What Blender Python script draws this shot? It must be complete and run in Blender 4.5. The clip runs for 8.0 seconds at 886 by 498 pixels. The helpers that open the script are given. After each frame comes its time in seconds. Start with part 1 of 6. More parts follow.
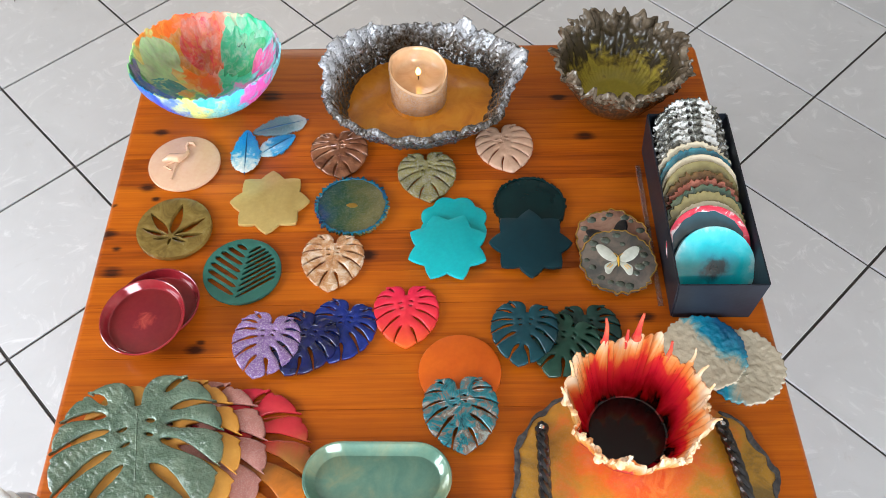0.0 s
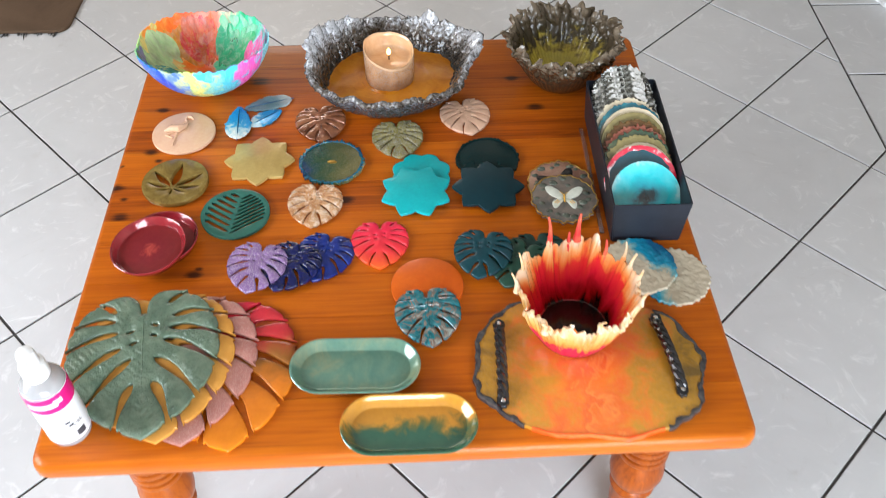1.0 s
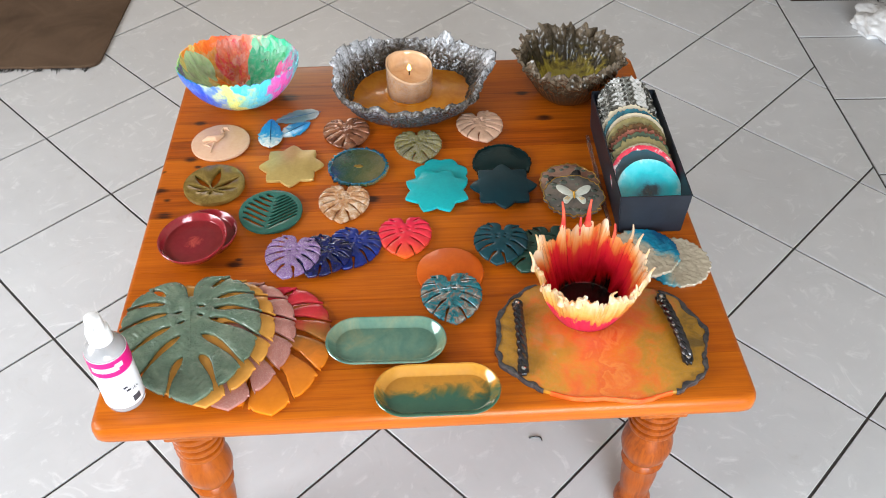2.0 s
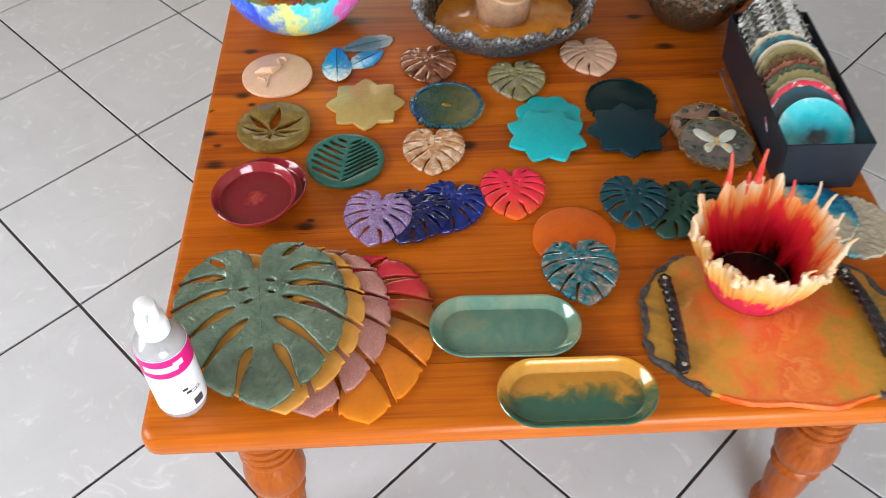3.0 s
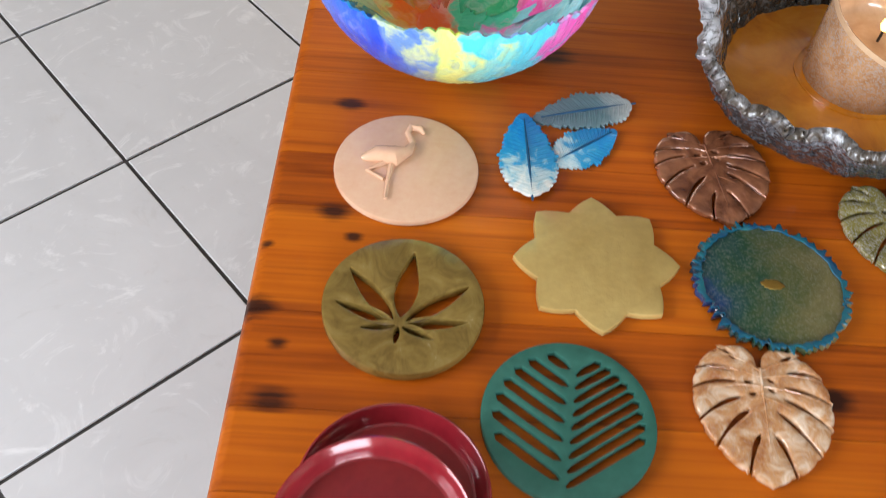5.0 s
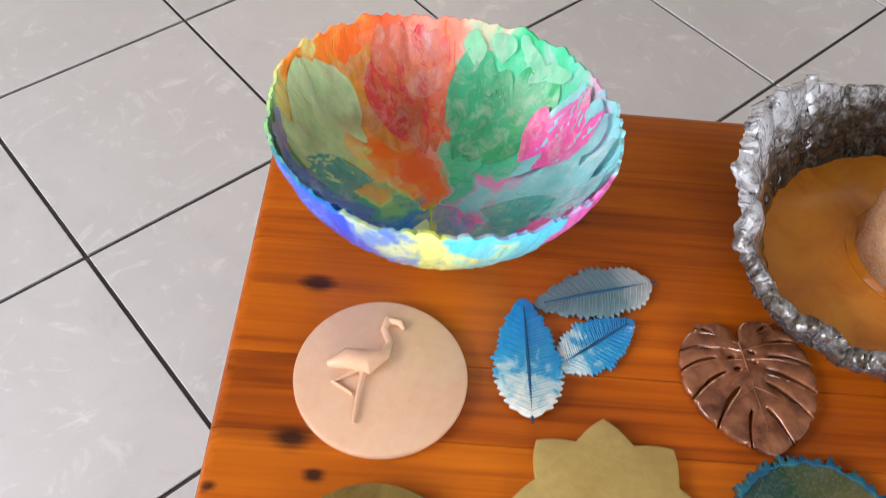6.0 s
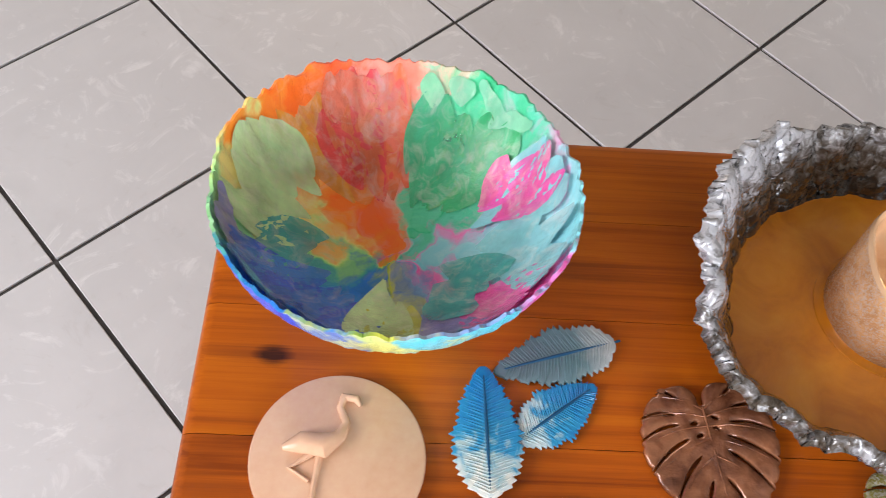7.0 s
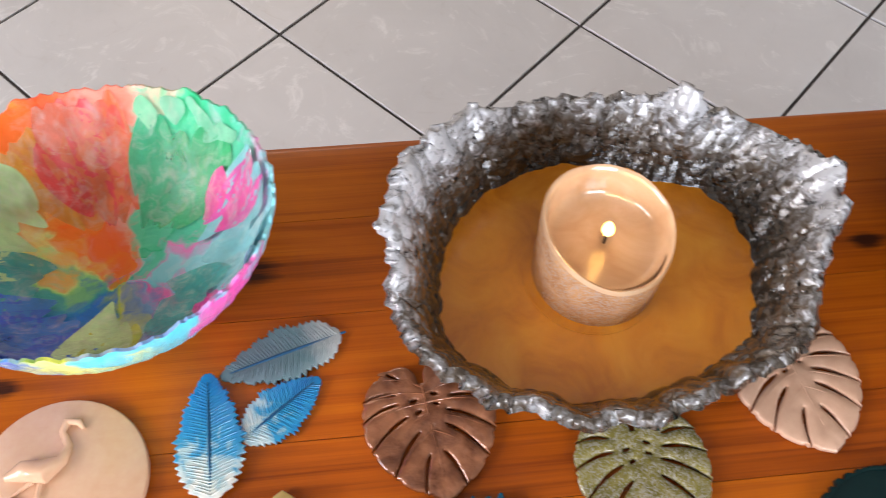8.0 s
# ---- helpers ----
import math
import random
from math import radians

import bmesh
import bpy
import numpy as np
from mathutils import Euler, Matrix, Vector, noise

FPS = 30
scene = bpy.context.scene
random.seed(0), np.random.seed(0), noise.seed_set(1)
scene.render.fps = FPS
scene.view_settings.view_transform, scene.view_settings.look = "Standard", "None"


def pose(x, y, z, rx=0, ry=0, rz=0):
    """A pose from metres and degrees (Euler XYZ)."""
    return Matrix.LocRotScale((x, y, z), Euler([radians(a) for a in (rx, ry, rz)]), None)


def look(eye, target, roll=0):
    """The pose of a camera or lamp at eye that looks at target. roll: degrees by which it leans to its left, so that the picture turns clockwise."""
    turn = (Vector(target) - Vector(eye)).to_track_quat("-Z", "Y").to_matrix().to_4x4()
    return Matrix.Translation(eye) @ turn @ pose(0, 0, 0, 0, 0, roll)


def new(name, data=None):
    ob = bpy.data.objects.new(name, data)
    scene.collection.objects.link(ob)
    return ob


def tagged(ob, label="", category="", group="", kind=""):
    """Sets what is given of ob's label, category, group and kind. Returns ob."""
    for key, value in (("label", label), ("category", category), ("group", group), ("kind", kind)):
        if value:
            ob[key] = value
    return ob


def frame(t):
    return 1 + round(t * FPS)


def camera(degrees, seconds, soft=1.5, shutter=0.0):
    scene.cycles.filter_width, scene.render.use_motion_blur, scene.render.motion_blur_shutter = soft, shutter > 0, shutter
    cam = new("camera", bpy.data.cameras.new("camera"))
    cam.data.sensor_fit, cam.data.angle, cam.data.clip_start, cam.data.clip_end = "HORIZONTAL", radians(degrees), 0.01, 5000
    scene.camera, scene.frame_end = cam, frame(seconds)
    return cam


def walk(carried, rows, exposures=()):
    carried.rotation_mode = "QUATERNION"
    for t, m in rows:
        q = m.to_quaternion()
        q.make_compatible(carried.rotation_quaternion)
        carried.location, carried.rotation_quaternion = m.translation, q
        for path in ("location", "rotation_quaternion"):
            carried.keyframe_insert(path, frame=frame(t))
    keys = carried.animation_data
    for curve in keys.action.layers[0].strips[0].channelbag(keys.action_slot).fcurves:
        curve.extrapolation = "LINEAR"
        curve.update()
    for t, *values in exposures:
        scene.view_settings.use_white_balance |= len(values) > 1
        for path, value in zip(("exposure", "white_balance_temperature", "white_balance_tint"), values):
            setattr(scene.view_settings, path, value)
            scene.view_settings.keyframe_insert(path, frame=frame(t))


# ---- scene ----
from mathutils import geometry

cam = camera(54.1, 8.0, soft=0.8, shutter=0.25)
PATH = [
    (0, (0.0513, 0.2344, 1.4271), (0.0240, 1.1628, 0.1243), -0.68),
    (0.5, (0.0297, 0.1372, 1.4194), (0.0153, 1.1430, 0.1751), -1.26),
    (1, (0.0751, -0.0584, 1.4114), (0.0806, 1.0105, 0.2209), -0.28),
    (1.2, (0.0855, -0.1296, 1.4116), (0.0905, 0.9445, 0.2258), -0.31),
    (2.3, (0.0038, -0.2116, 1.4215), (0.0124, 0.9453, 0.3162), -0.76),
    (2.5, (-0.0224, -0.1668, 1.3763), (-0.0190, 0.9744, 0.2549), -0.71),
    (3, (-0.1119, 0.0029, 1.2536), (-0.1136, 1.0644, 0.0565), -0.72),
    (3.5, (-0.1705, 0.2184, 1.0456), (-0.1834, 1.2254, -0.1977), 0.74),
    (4, (-0.2487, 0.3455, 0.9511), (-0.2751, 1.3215, -0.3164), 3.29),
    (4.5, (-0.3233, 0.5328, 0.9177), (-0.3480, 1.5052, -0.3527), 3.34),
    (4.7, (-0.3333, 0.5894, 0.9107), (-0.3387, 1.5658, -0.3568), 4.55),
    (5.8, (-0.3418, 0.8070, 0.9055), (-0.3295, 1.7739, -0.3692), 6.84),
    (6, (-0.3400, 0.8407, 0.9071), (-0.3340, 1.8095, -0.3663), 6.39),
    (6.5, (-0.3384, 0.9055, 0.9292), (-0.3260, 1.8310, -0.3759), 6.07),
    (7, (-0.3232, 0.9371, 0.9514), (-0.2954, 1.7739, -0.4121), 6.30),
    (7.5, (-0.2409, 0.9375, 0.9704), (-0.2051, 1.7745, -0.3927), 4.30),
    (8, (-0.1542, 0.9243, 0.9748), (-0.0576, 1.7625, -0.3847), 3.06),
]
walk(cam, [(t, look(eye, target, roll)) for t, eye, target, roll in PATH],
     exposures=[(0, 0.24, 6350, 10), (1.2, 0.24, 6350, 10), (2.5, -0.04, 6550, 10), (3.5, -0.15, 6500, 12), (4.5, -0.08, 6400, 12), (5.8, 0.03, 6600, 15), (6.5, 0.06, 6700, 17), (7.2, 0.05, 6700, 17), (8.0, 0.20, 6650, 17)])

# ---- light ----
TOP = 0.4213          # height of the table's surface
world = bpy.data.worlds.new("sky")
scene.world = world
world.use_nodes = True
wn = world.node_tree.nodes
sky = wn.new("ShaderNodeTexSky")
sky.sky_type, sky.sun_disc, sky.sun_elevation, sky.sun_rotation = "NISHITA", False, radians(40), radians(200)
wn["Background"].inputs["Strength"].default_value = 0.1
world.node_tree.links.new(sky.outputs[0], wn["Background"].inputs["Color"])


def window_light(name, eye, target, w, h, watts, colour):
    lamp = bpy.data.lights.new(name, "AREA")
    lamp.shape, lamp.size, lamp.size_y, lamp.energy, lamp.color = "RECTANGLE", w, h, watts, colour
    ob = new(name, lamp)
    ob.matrix_world = look(eye, target)
    return tagged(ob, "daylight in the window opening", "light", kind="structure")


window_light("window_light_north", (-0.75, 3.72, 1.55), (-0.75, 0, 1.2), 1.0, 0.8, 11, (1.0, 0.84, 0.66))
window_light("window_light_west", (-2.52, 0.2, 1.5), (0, 0.2, 1.0), 1.6, 1.2, 84, (0.93, 0.96, 1.0))
window_light("door_light_south", (0.8, -2.12, 1.1), (0.8, 3, 0.9), 1.8, 2.0, 165, (0.82, 0.91, 1.0))


# ---- materials ----
def material(name):
    m = bpy.data.materials.new(name)
    m.use_nodes = True
    n = m.node_tree.nodes
    return m, n, m.node_tree.links, n["Principled BSDF"]


def ramp_of(n, stops, mode="LINEAR"):
    r = n.new("ShaderNodeValToRGB")
    r.color_ramp.interpolation = mode
    e = r.color_ramp.elements
    while len(e) < len(stops):
        e.new(0.5)
    for k, (p, c) in enumerate(stops):
        e[k].position, e[k].color = p, (*c, 1)
    return r


def coords(n, l, scale=(1, 1, 1)):
    tc, mp = n.new("ShaderNodeTexCoord"), n.new("ShaderNodeMapping")
    mp.inputs["Scale"].default_value = scale
    l.new(tc.outputs["Object"], mp.inputs["Vector"])
    return mp.outputs["Vector"]


def noise_of(n, l, vec, scale, detail=4.0, rough=0.55, distort=0.0):
    t = n.new("ShaderNodeTexNoise")
    l.new(vec, t.inputs["Vector"])
    t.inputs["Scale"].default_value, t.inputs["Detail"].default_value = scale, detail
    t.inputs["Roughness"].default_value, t.inputs["Distortion"].default_value = rough, distort
    return t.outputs["Fac"]


def calc(n, l, op, a, b=None):
    t = n.new("ShaderNodeMath")
    t.operation = op
    for k, v in enumerate((a, b)):
        if v is None:
            continue
        if isinstance(v, (int, float)):
            t.inputs[k].default_value = v
        else:
            l.new(v, t.inputs[k])
    return t.outputs[0]


def mixed(n, l, fac, a, b, blend="MIX"):
    t = n.new("ShaderNodeMix")
    t.data_type, t.blend_type = "RGBA", blend
    for sock, v in ((t.inputs[0], fac), (t.inputs[6], a), (t.inputs[7], b)):
        if isinstance(v, (int, float)):
            sock.default_value = v
        elif isinstance(v, tuple):
            sock.default_value = (*v, 1)
        else:
            l.new(v, sock)
    return t.outputs[2]


def bump_of(n, l, p, height, strength, dist=0.002, gloss=None):
    """Relief for a surface and its clear coat; gloss: a stronger relief (strength, distance) of the coat alone."""
    b = n.new("ShaderNodeBump")
    b.inputs["Strength"].default_value, b.inputs["Distance"].default_value = strength, dist
    l.new(height, b.inputs["Height"])
    l.new(b.outputs[0], p.inputs["Normal"])
    if gloss:
        c = n.new("ShaderNodeBump")
        c.inputs["Strength"].default_value, c.inputs["Distance"].default_value = gloss
        l.new(height, c.inputs["Height"])
        l.new(c.outputs[0], p.inputs["Coat Normal"])
    else:
        l.new(b.outputs[0], p.inputs["Coat Normal"])
    return b


def resin(name, stops, scale=40.0, rough=0.22, metal=0.0, coat=0.3, glitter=0.0, distort=0.8, bump=0.06, bscale=160.0,
          axis=None, span=(0.0, 1.0), wobble=0.35, glass=0.0, let=0.0, stretch=(1, 1, 1), middle=(0, 0, 0)):
    """Cast resin: colours from clouded pigment, or along an axis of the thing (or round a middle) with a clouded border; glitter flakes."""
    m, n, l, p = material(name)
    v = coords(n, l)
    fac = noise_of(n, l, coords(n, l, stretch), scale, 5, 0.6, distort)
    if axis == "round":
        off = n.new("ShaderNodeVectorMath")
        off.operation = "DISTANCE"
        l.new(v, off.inputs[0])
        off.inputs[1].default_value = middle
        mr = n.new("ShaderNodeMapRange")
        mr.inputs[1].default_value, mr.inputs[2].default_value = span
        l.new(off.outputs["Value"], mr.inputs[0])
        fac = calc(n, l, "ADD", mr.outputs[0], calc(n, l, "MULTIPLY", calc(n, l, "SUBTRACT", fac, 0.5), wobble))
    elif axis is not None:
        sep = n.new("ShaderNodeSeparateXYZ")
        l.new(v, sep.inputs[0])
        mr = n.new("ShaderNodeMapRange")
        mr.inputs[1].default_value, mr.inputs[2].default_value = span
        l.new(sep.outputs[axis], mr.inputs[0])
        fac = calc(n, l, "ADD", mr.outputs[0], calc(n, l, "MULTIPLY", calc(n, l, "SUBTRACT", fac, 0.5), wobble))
    ramp = ramp_of(n, stops)
    l.new(fac, ramp.inputs[0])
    col = ramp.outputs[0]
    fine = noise_of(n, l, v, bscale, 3)
    col = mixed(n, l, 0.25, col, mixed(n, l, fine, (0.25, 0.25, 0.25), (0.8, 0.8, 0.8)), "OVERLAY")
    height = fine
    if glitter:
        vo = n.new("ShaderNodeTexVoronoi")
        vo.inputs["Scale"].default_value = 900
        l.new(v, vo.inputs["Vector"])
        sc = n.new("ShaderNodeSeparateColor")
        l.new(vo.outputs["Color"], sc.inputs[0])
        spark = calc(n, l, "POWER", sc.outputs[0], 3.0)
        col = mixed(n, l, calc(n, l, "MULTIPLY", spark, glitter), col, (0.95, 0.93, 0.9), "SCREEN")
        height = calc(n, l, "ADD", calc(n, l, "MULTIPLY", fine, 0.4), calc(n, l, "MULTIPLY", sc.outputs[1], 0.6))
        l.new(calc(n, l, "MULTIPLY", spark, min(1.0, glitter)), p.inputs["Metallic"])
    l.new(col, p.inputs["Base Color"])
    p.inputs["Roughness"].default_value = rough
    if not glitter:
        p.inputs["Metallic"].default_value = metal
    p.inputs["Coat Weight"].default_value, p.inputs["Coat Roughness"].default_value = coat, 0.06
    p.inputs["Transmission Weight"].default_value = glass
    p.inputs["Specular IOR Level"].default_value = 0.5 if coat > 0.4 or glass else 0.3
    p.inputs["IOR"].default_value = 1.48
    bump_of(n, l, p, height, bump, 0.0015, (1.0, 0.005) if bump >= 1.0 and coat > 0.7 else None)
    if let:
        tr, mx = n.new("ShaderNodeBsdfTranslucent"), n.new("ShaderNodeMixShader")
        l.new(col, tr.inputs["Color"])
        mx.inputs[0].default_value = let
        l.new(p.outputs[0], mx.inputs[1])
        l.new(tr.outputs[0], mx.inputs[2])
        l.new(mx.outputs[0], n["Material Output"].inputs["Surface"])
    return m


def plain(name, colour, rough=0.5, metal=0.0, coat=0.0, var=0.15, scale=30.0, bump=0.1, bscale=200.0):
    a, b = [tuple(c * (1 - var) for c in colour), tuple(min(1, c * (1 + var)) for c in colour)]
    return resin(name, [(0.3, a), (0.7, b)], scale, rough, metal, coat, 0, 0.2, bump, bscale)


TABLE = pose(0.0035, 0.932, 0, 0, 0, 2.1)
TABLE_BACK = TABLE.inverted()
# x, y and radius of the pine knots; the last is just a dark spot.
KNOTS = [(-0.4330, 0.9040, 0.013), (0.2480, 1.1730, 0.015), (-0.2570, 1.2530, 0.017), (-0.4570, 0.9700, 0.014), (-0.4190, 1.1700, 0.010),
         (-0.4160, 1.0570, 0.012), (-0.0770, 0.9390, 0.012), (0.2110, 1.2560, 0.011), (-0.2880, 0.7940, 0.006), (-0.4360, 0.9440, 0.007),
         (-0.4580, 1.0230, 0.005), (-0.3990, 1.0360, 0.006), (-0.2930, 0.7830, 0.012), (0.3050, 0.8430, 0.012)]


def wood(name, knots=(), tone=0.87, along=0):
    """Orange varnished pine: long growth lines, darker late wood, knots, a gloss coat."""
    m, n, l, p = material(name)
    tc = n.new("ShaderNodeTexCoord")
    info = n.new("ShaderNodeObjectInfo")
    off = n.new("ShaderNodeVectorMath")
    off.operation = "SCALE"
    cx = n.new("ShaderNodeCombineXYZ")
    l.new(info.outputs["Random"], cx.inputs[0])
    l.new(info.outputs["Random"], cx.inputs[2])
    l.new(cx.outputs[0], off.inputs[0])
    off.inputs["Scale"].default_value = 3.0
    add = n.new("ShaderNodeVectorMath")
    l.new(tc.outputs["Object"], add.inputs[0])
    l.new(off.outputs[0], add.inputs[1])
    mp = n.new("ShaderNodeMapping")
    sc = [85.0, 85.0, 85.0]
    sc[along] = 1.6
    mp.inputs["Scale"].default_value = sc
    l.new(add.outputs[0], mp.inputs["Vector"])
    grain = noise_of(n, l, mp.outputs[0], 2.2, 6, 0.62, 0.5)
    mp2 = n.new("ShaderNodeMapping")
    sc2 = [9.0, 9.0, 9.0]
    sc2[along] = 0.7
    mp2.inputs["Scale"].default_value = sc2
    l.new(add.outputs[0], mp2.inputs["Vector"])
    wide = noise_of(n, l, mp2.outputs[0], 1.4, 3, 0.5, 1.2)
    lines = n.new("ShaderNodeMath")
    lines.operation = "PINGPONG"
    l.new(calc(n, l, "MULTIPLY", wide, 7.0), lines.inputs[0])
    lines.inputs[1].default_value = 0.5
    fac = calc(n, l, "ADD", calc(n, l, "ADD", calc(n, l, "MULTIPLY", grain, 0.62), 0.13), calc(n, l, "MULTIPLY", lines.outputs[0], 0.20))
    fac = calc(n, l, "ADD", fac, calc(n, l, "MULTIPLY", calc(n, l, "SUBTRACT", info.outputs["Random"], 0.5), 0.26))
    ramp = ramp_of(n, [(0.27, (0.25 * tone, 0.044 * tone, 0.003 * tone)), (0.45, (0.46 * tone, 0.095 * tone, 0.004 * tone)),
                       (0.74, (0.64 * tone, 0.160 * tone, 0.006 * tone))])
    l.new(fac, ramp.inputs[0])
    col = ramp.outputs[0]
    mask, streak = None, None
    for x, y, r in knots:
        q = TABLE_BACK @ Vector((x, y, 0))
        sub = n.new("ShaderNodeVectorMath")
        sub.operation = "SUBTRACT"
        l.new(tc.outputs["Object"], sub.inputs[0])
        sub.inputs[1].default_value = (q.x, q.y, TOP)
        mul = n.new("ShaderNodeVectorMath")
        mul.operation = "MULTIPLY"
        l.new(sub.outputs[0], mul.inputs[0])
        mul.inputs[1].default_value = (0.72, 1.15, 0)
        ln = n.new("ShaderNodeVectorMath")
        ln.operation = "LENGTH"
        l.new(mul.outputs[0], ln.inputs[0])
        mr = n.new("ShaderNodeMapRange")
        mr.inputs[1].default_value, mr.inputs[2].default_value = r, r * 0.35
        l.new(calc(n, l, "ADD", ln.outputs["Value"], calc(n, l, "MULTIPLY", calc(n, l, "SUBTRACT", grain, 0.5), r * 1.2)), mr.inputs[0])
        if r > 0.0095:
            mul2 = n.new("ShaderNodeVectorMath")
            mul2.operation = "MULTIPLY"
            l.new(sub.outputs[0], mul2.inputs[0])
            mul2.inputs[1].default_value = (0.20, 1.5, 0)
            ln2 = n.new("ShaderNodeVectorMath")
            ln2.operation = "LENGTH"
            l.new(mul2.outputs[0], ln2.inputs[0])
            mr2 = n.new("ShaderNodeMapRange")
            mr2.inputs[1].default_value, mr2.inputs[2].default_value = r * 1.3, 0.0
            l.new(calc(n, l, "ADD", ln2.outputs["Value"], calc(n, l, "MULTIPLY", calc(n, l, "SUBTRACT", grain, 0.5), r * 2.4)), mr2.inputs[0])
            streak = mr2.outputs[0] if streak is None else calc(n, l, "MAXIMUM", streak, mr2.outputs[0])
        mask = mr.outputs[0] if mask is None else calc(n, l, "MAXIMUM", mask, mr.outputs[0])
    if streak is not None:
        col = mixed(n, l, calc(n, l, "MULTIPLY", streak, 0.7), col, (0.20, 0.040, 0.006))
    if mask is not None:
        col = mixed(n, l, calc(n, l, "MULTIPLY", mask, 0.93), col, (0.028, 0.008, 0.005))
    mp3 = n.new("ShaderNodeMapping")
    sc3 = [150.0, 150.0, 150.0]
    sc3[along] = 2.6
    mp3.inputs["Scale"].default_value = sc3
    l.new(add.outputs[0], mp3.inputs["Vector"])
    late = n.new("ShaderNodeMapRange")
    late.inputs[1].default_value, late.inputs[2].default_value, late.inputs[4].default_value = 0.56, 0.70, 0.42
    l.new(noise_of(n, l, mp3.outputs[0], 1.6, 3, 0.5, 0.8), late.inputs[0])
    col = mixed(n, l, late.outputs[0], col, (0.24, 0.045, 0.006))
    fine = noise_of(n, l, tc.outputs["Object"], 14, 4)
    col = mixed(n, l, 0.35, col, mixed(n, l, fine, (0.3, 0.3, 0.3), (0.72, 0.72, 0.72)), "OVERLAY")
    l.new(col, p.inputs["Base Color"])
    p.inputs["Roughness"].default_value = 0.34
    p.inputs["Coat Weight"].default_value, p.inputs["Coat Roughness"].default_value = 0.14, 0.08
    p.inputs["Specular IOR Level"].default_value = 0.2
    bump_of(n, l, p, calc(n, l, "ADD", grain, calc(n, l, "MULTIPLY", fine, 0.5)), 0.12, 0.001)
    return m


def tile_material(name, a, b):
    m, n, l, p = material(name)
    info, tc = n.new("ShaderNodeObjectInfo"), n.new("ShaderNodeTexCoord")
    geo = n.new("ShaderNodeNewGeometry")
    cx, add = n.new("ShaderNodeCombineXYZ"), n.new("ShaderNodeVectorMath")
    l.new(calc(n, l, "MULTIPLY", info.outputs["Random"], 37.0), cx.inputs[2])
    l.new(geo.outputs["Position"], add.inputs[0])
    l.new(cx.outputs[0], add.inputs[1])
    cloud = noise_of(n, l, add.outputs[0], 7, 5, 0.6, 0.9)
    streak = noise_of(n, l, add.outputs[0], 9, 8, 0.68, 3.0)
    col = mixed(n, l, cloud, a, b)
    pale = n.new("ShaderNodeMapRange")
    pale.inputs[1].default_value, pale.inputs[2].default_value, pale.inputs[4].default_value = 0.56, 0.76, 0.6
    l.new(streak, pale.inputs[0])
    col = mixed(n, l, pale.outputs[0], col, (0.86, 0.86, 0.86))
    grime = n.new("ShaderNodeMapRange")
    grime.inputs[1].default_value, grime.inputs[2].default_value, grime.inputs[4].default_value = 0.40, 0.25, 0.25
    l.new(streak, grime.inputs[0])
    col = mixed(n, l, grime.outputs[0], col, (0.36, 0.33, 0.30))
    val = n.new("ShaderNodeHueSaturation")
    l.new(col, val.inputs["Color"])
    l.new(calc(n, l, "ADD", calc(n, l, "MULTIPLY", info.outputs["Random"], 0.10), 0.95), val.inputs["Value"])
    l.new(val.outputs[0], p.inputs["Base Color"])
    rr = n.new("ShaderNodeMapRange")
    rr.inputs[3].default_value, rr.inputs[4].default_value = 0.34, 0.50
    l.new(cloud, rr.inputs[0])
    l.new(rr.outputs[0], p.inputs["Roughness"])
    bump_of(n, l, p, streak, 0.06, 0.002)
    return m


WOOD = wood("varnished_pine", KNOTS)
# The same pine for the legs: upright grain, all colours toned darker.
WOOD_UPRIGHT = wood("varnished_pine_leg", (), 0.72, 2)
TILE = tile_material("glazed_tile", (0.50, 0.50, 0.505), (0.62, 0.62, 0.625))
GROUT = plain("dark_grout", (0.075, 0.07, 0.068), 0.9, bump=0.4)
# Unseen walls, darkened and warmed to cut bounce and tint far reflections.
WALL = plain("painted_plaster", (0.44, 0.37, 0.29), 0.8, var=0.05, scale=4)
# Unseen ceiling, far darker than white to weaken its reflection in the resin.
CEIL = plain("dimmed_ceiling", (0.36, 0.33, 0.29), 0.85, var=0.04, scale=4)
FRAME_WHITE = plain("white_window_frame", (0.75, 0.75, 0.74), 0.4, var=0.05)
BLACK_CARD = plain("black_card", (0.012, 0.015, 0.022), 0.42, coat=0.05, var=0.25)
CHROME = plain("steel", (0.75, 0.75, 0.76), 0.2, 1.0)


# ---- mesh tools ----
def part(name, bm, mat, parent=None, label="", smooth=True, angle=40):
    me = bpy.data.meshes.new(name)
    bm.normal_update()
    for f in bm.faces:
        f.smooth = smooth and not f.tag
    bm.to_mesh(me)
    bm.free()
    for mt in (mat if isinstance(mat, (list, tuple)) else [mat]):
        me.materials.append(mt)
    if smooth:
        me.set_sharp_from_angle(angle=radians(angle))
    ob = new(name, me)
    if parent is not None:
        ob.parent = parent
    if label:
        tagged(ob, label)
    return ob


def empty(name, m, label, category, group="", kind=""):
    ob = new(name)
    ob.empty_display_size = 0.05
    ob.matrix_world = m
    return tagged(ob, label, category, group, kind)


def thing(ob, m, label, category, group="", kind=""):
    ob.matrix_world = m
    return tagged(ob, label, category, group, kind)


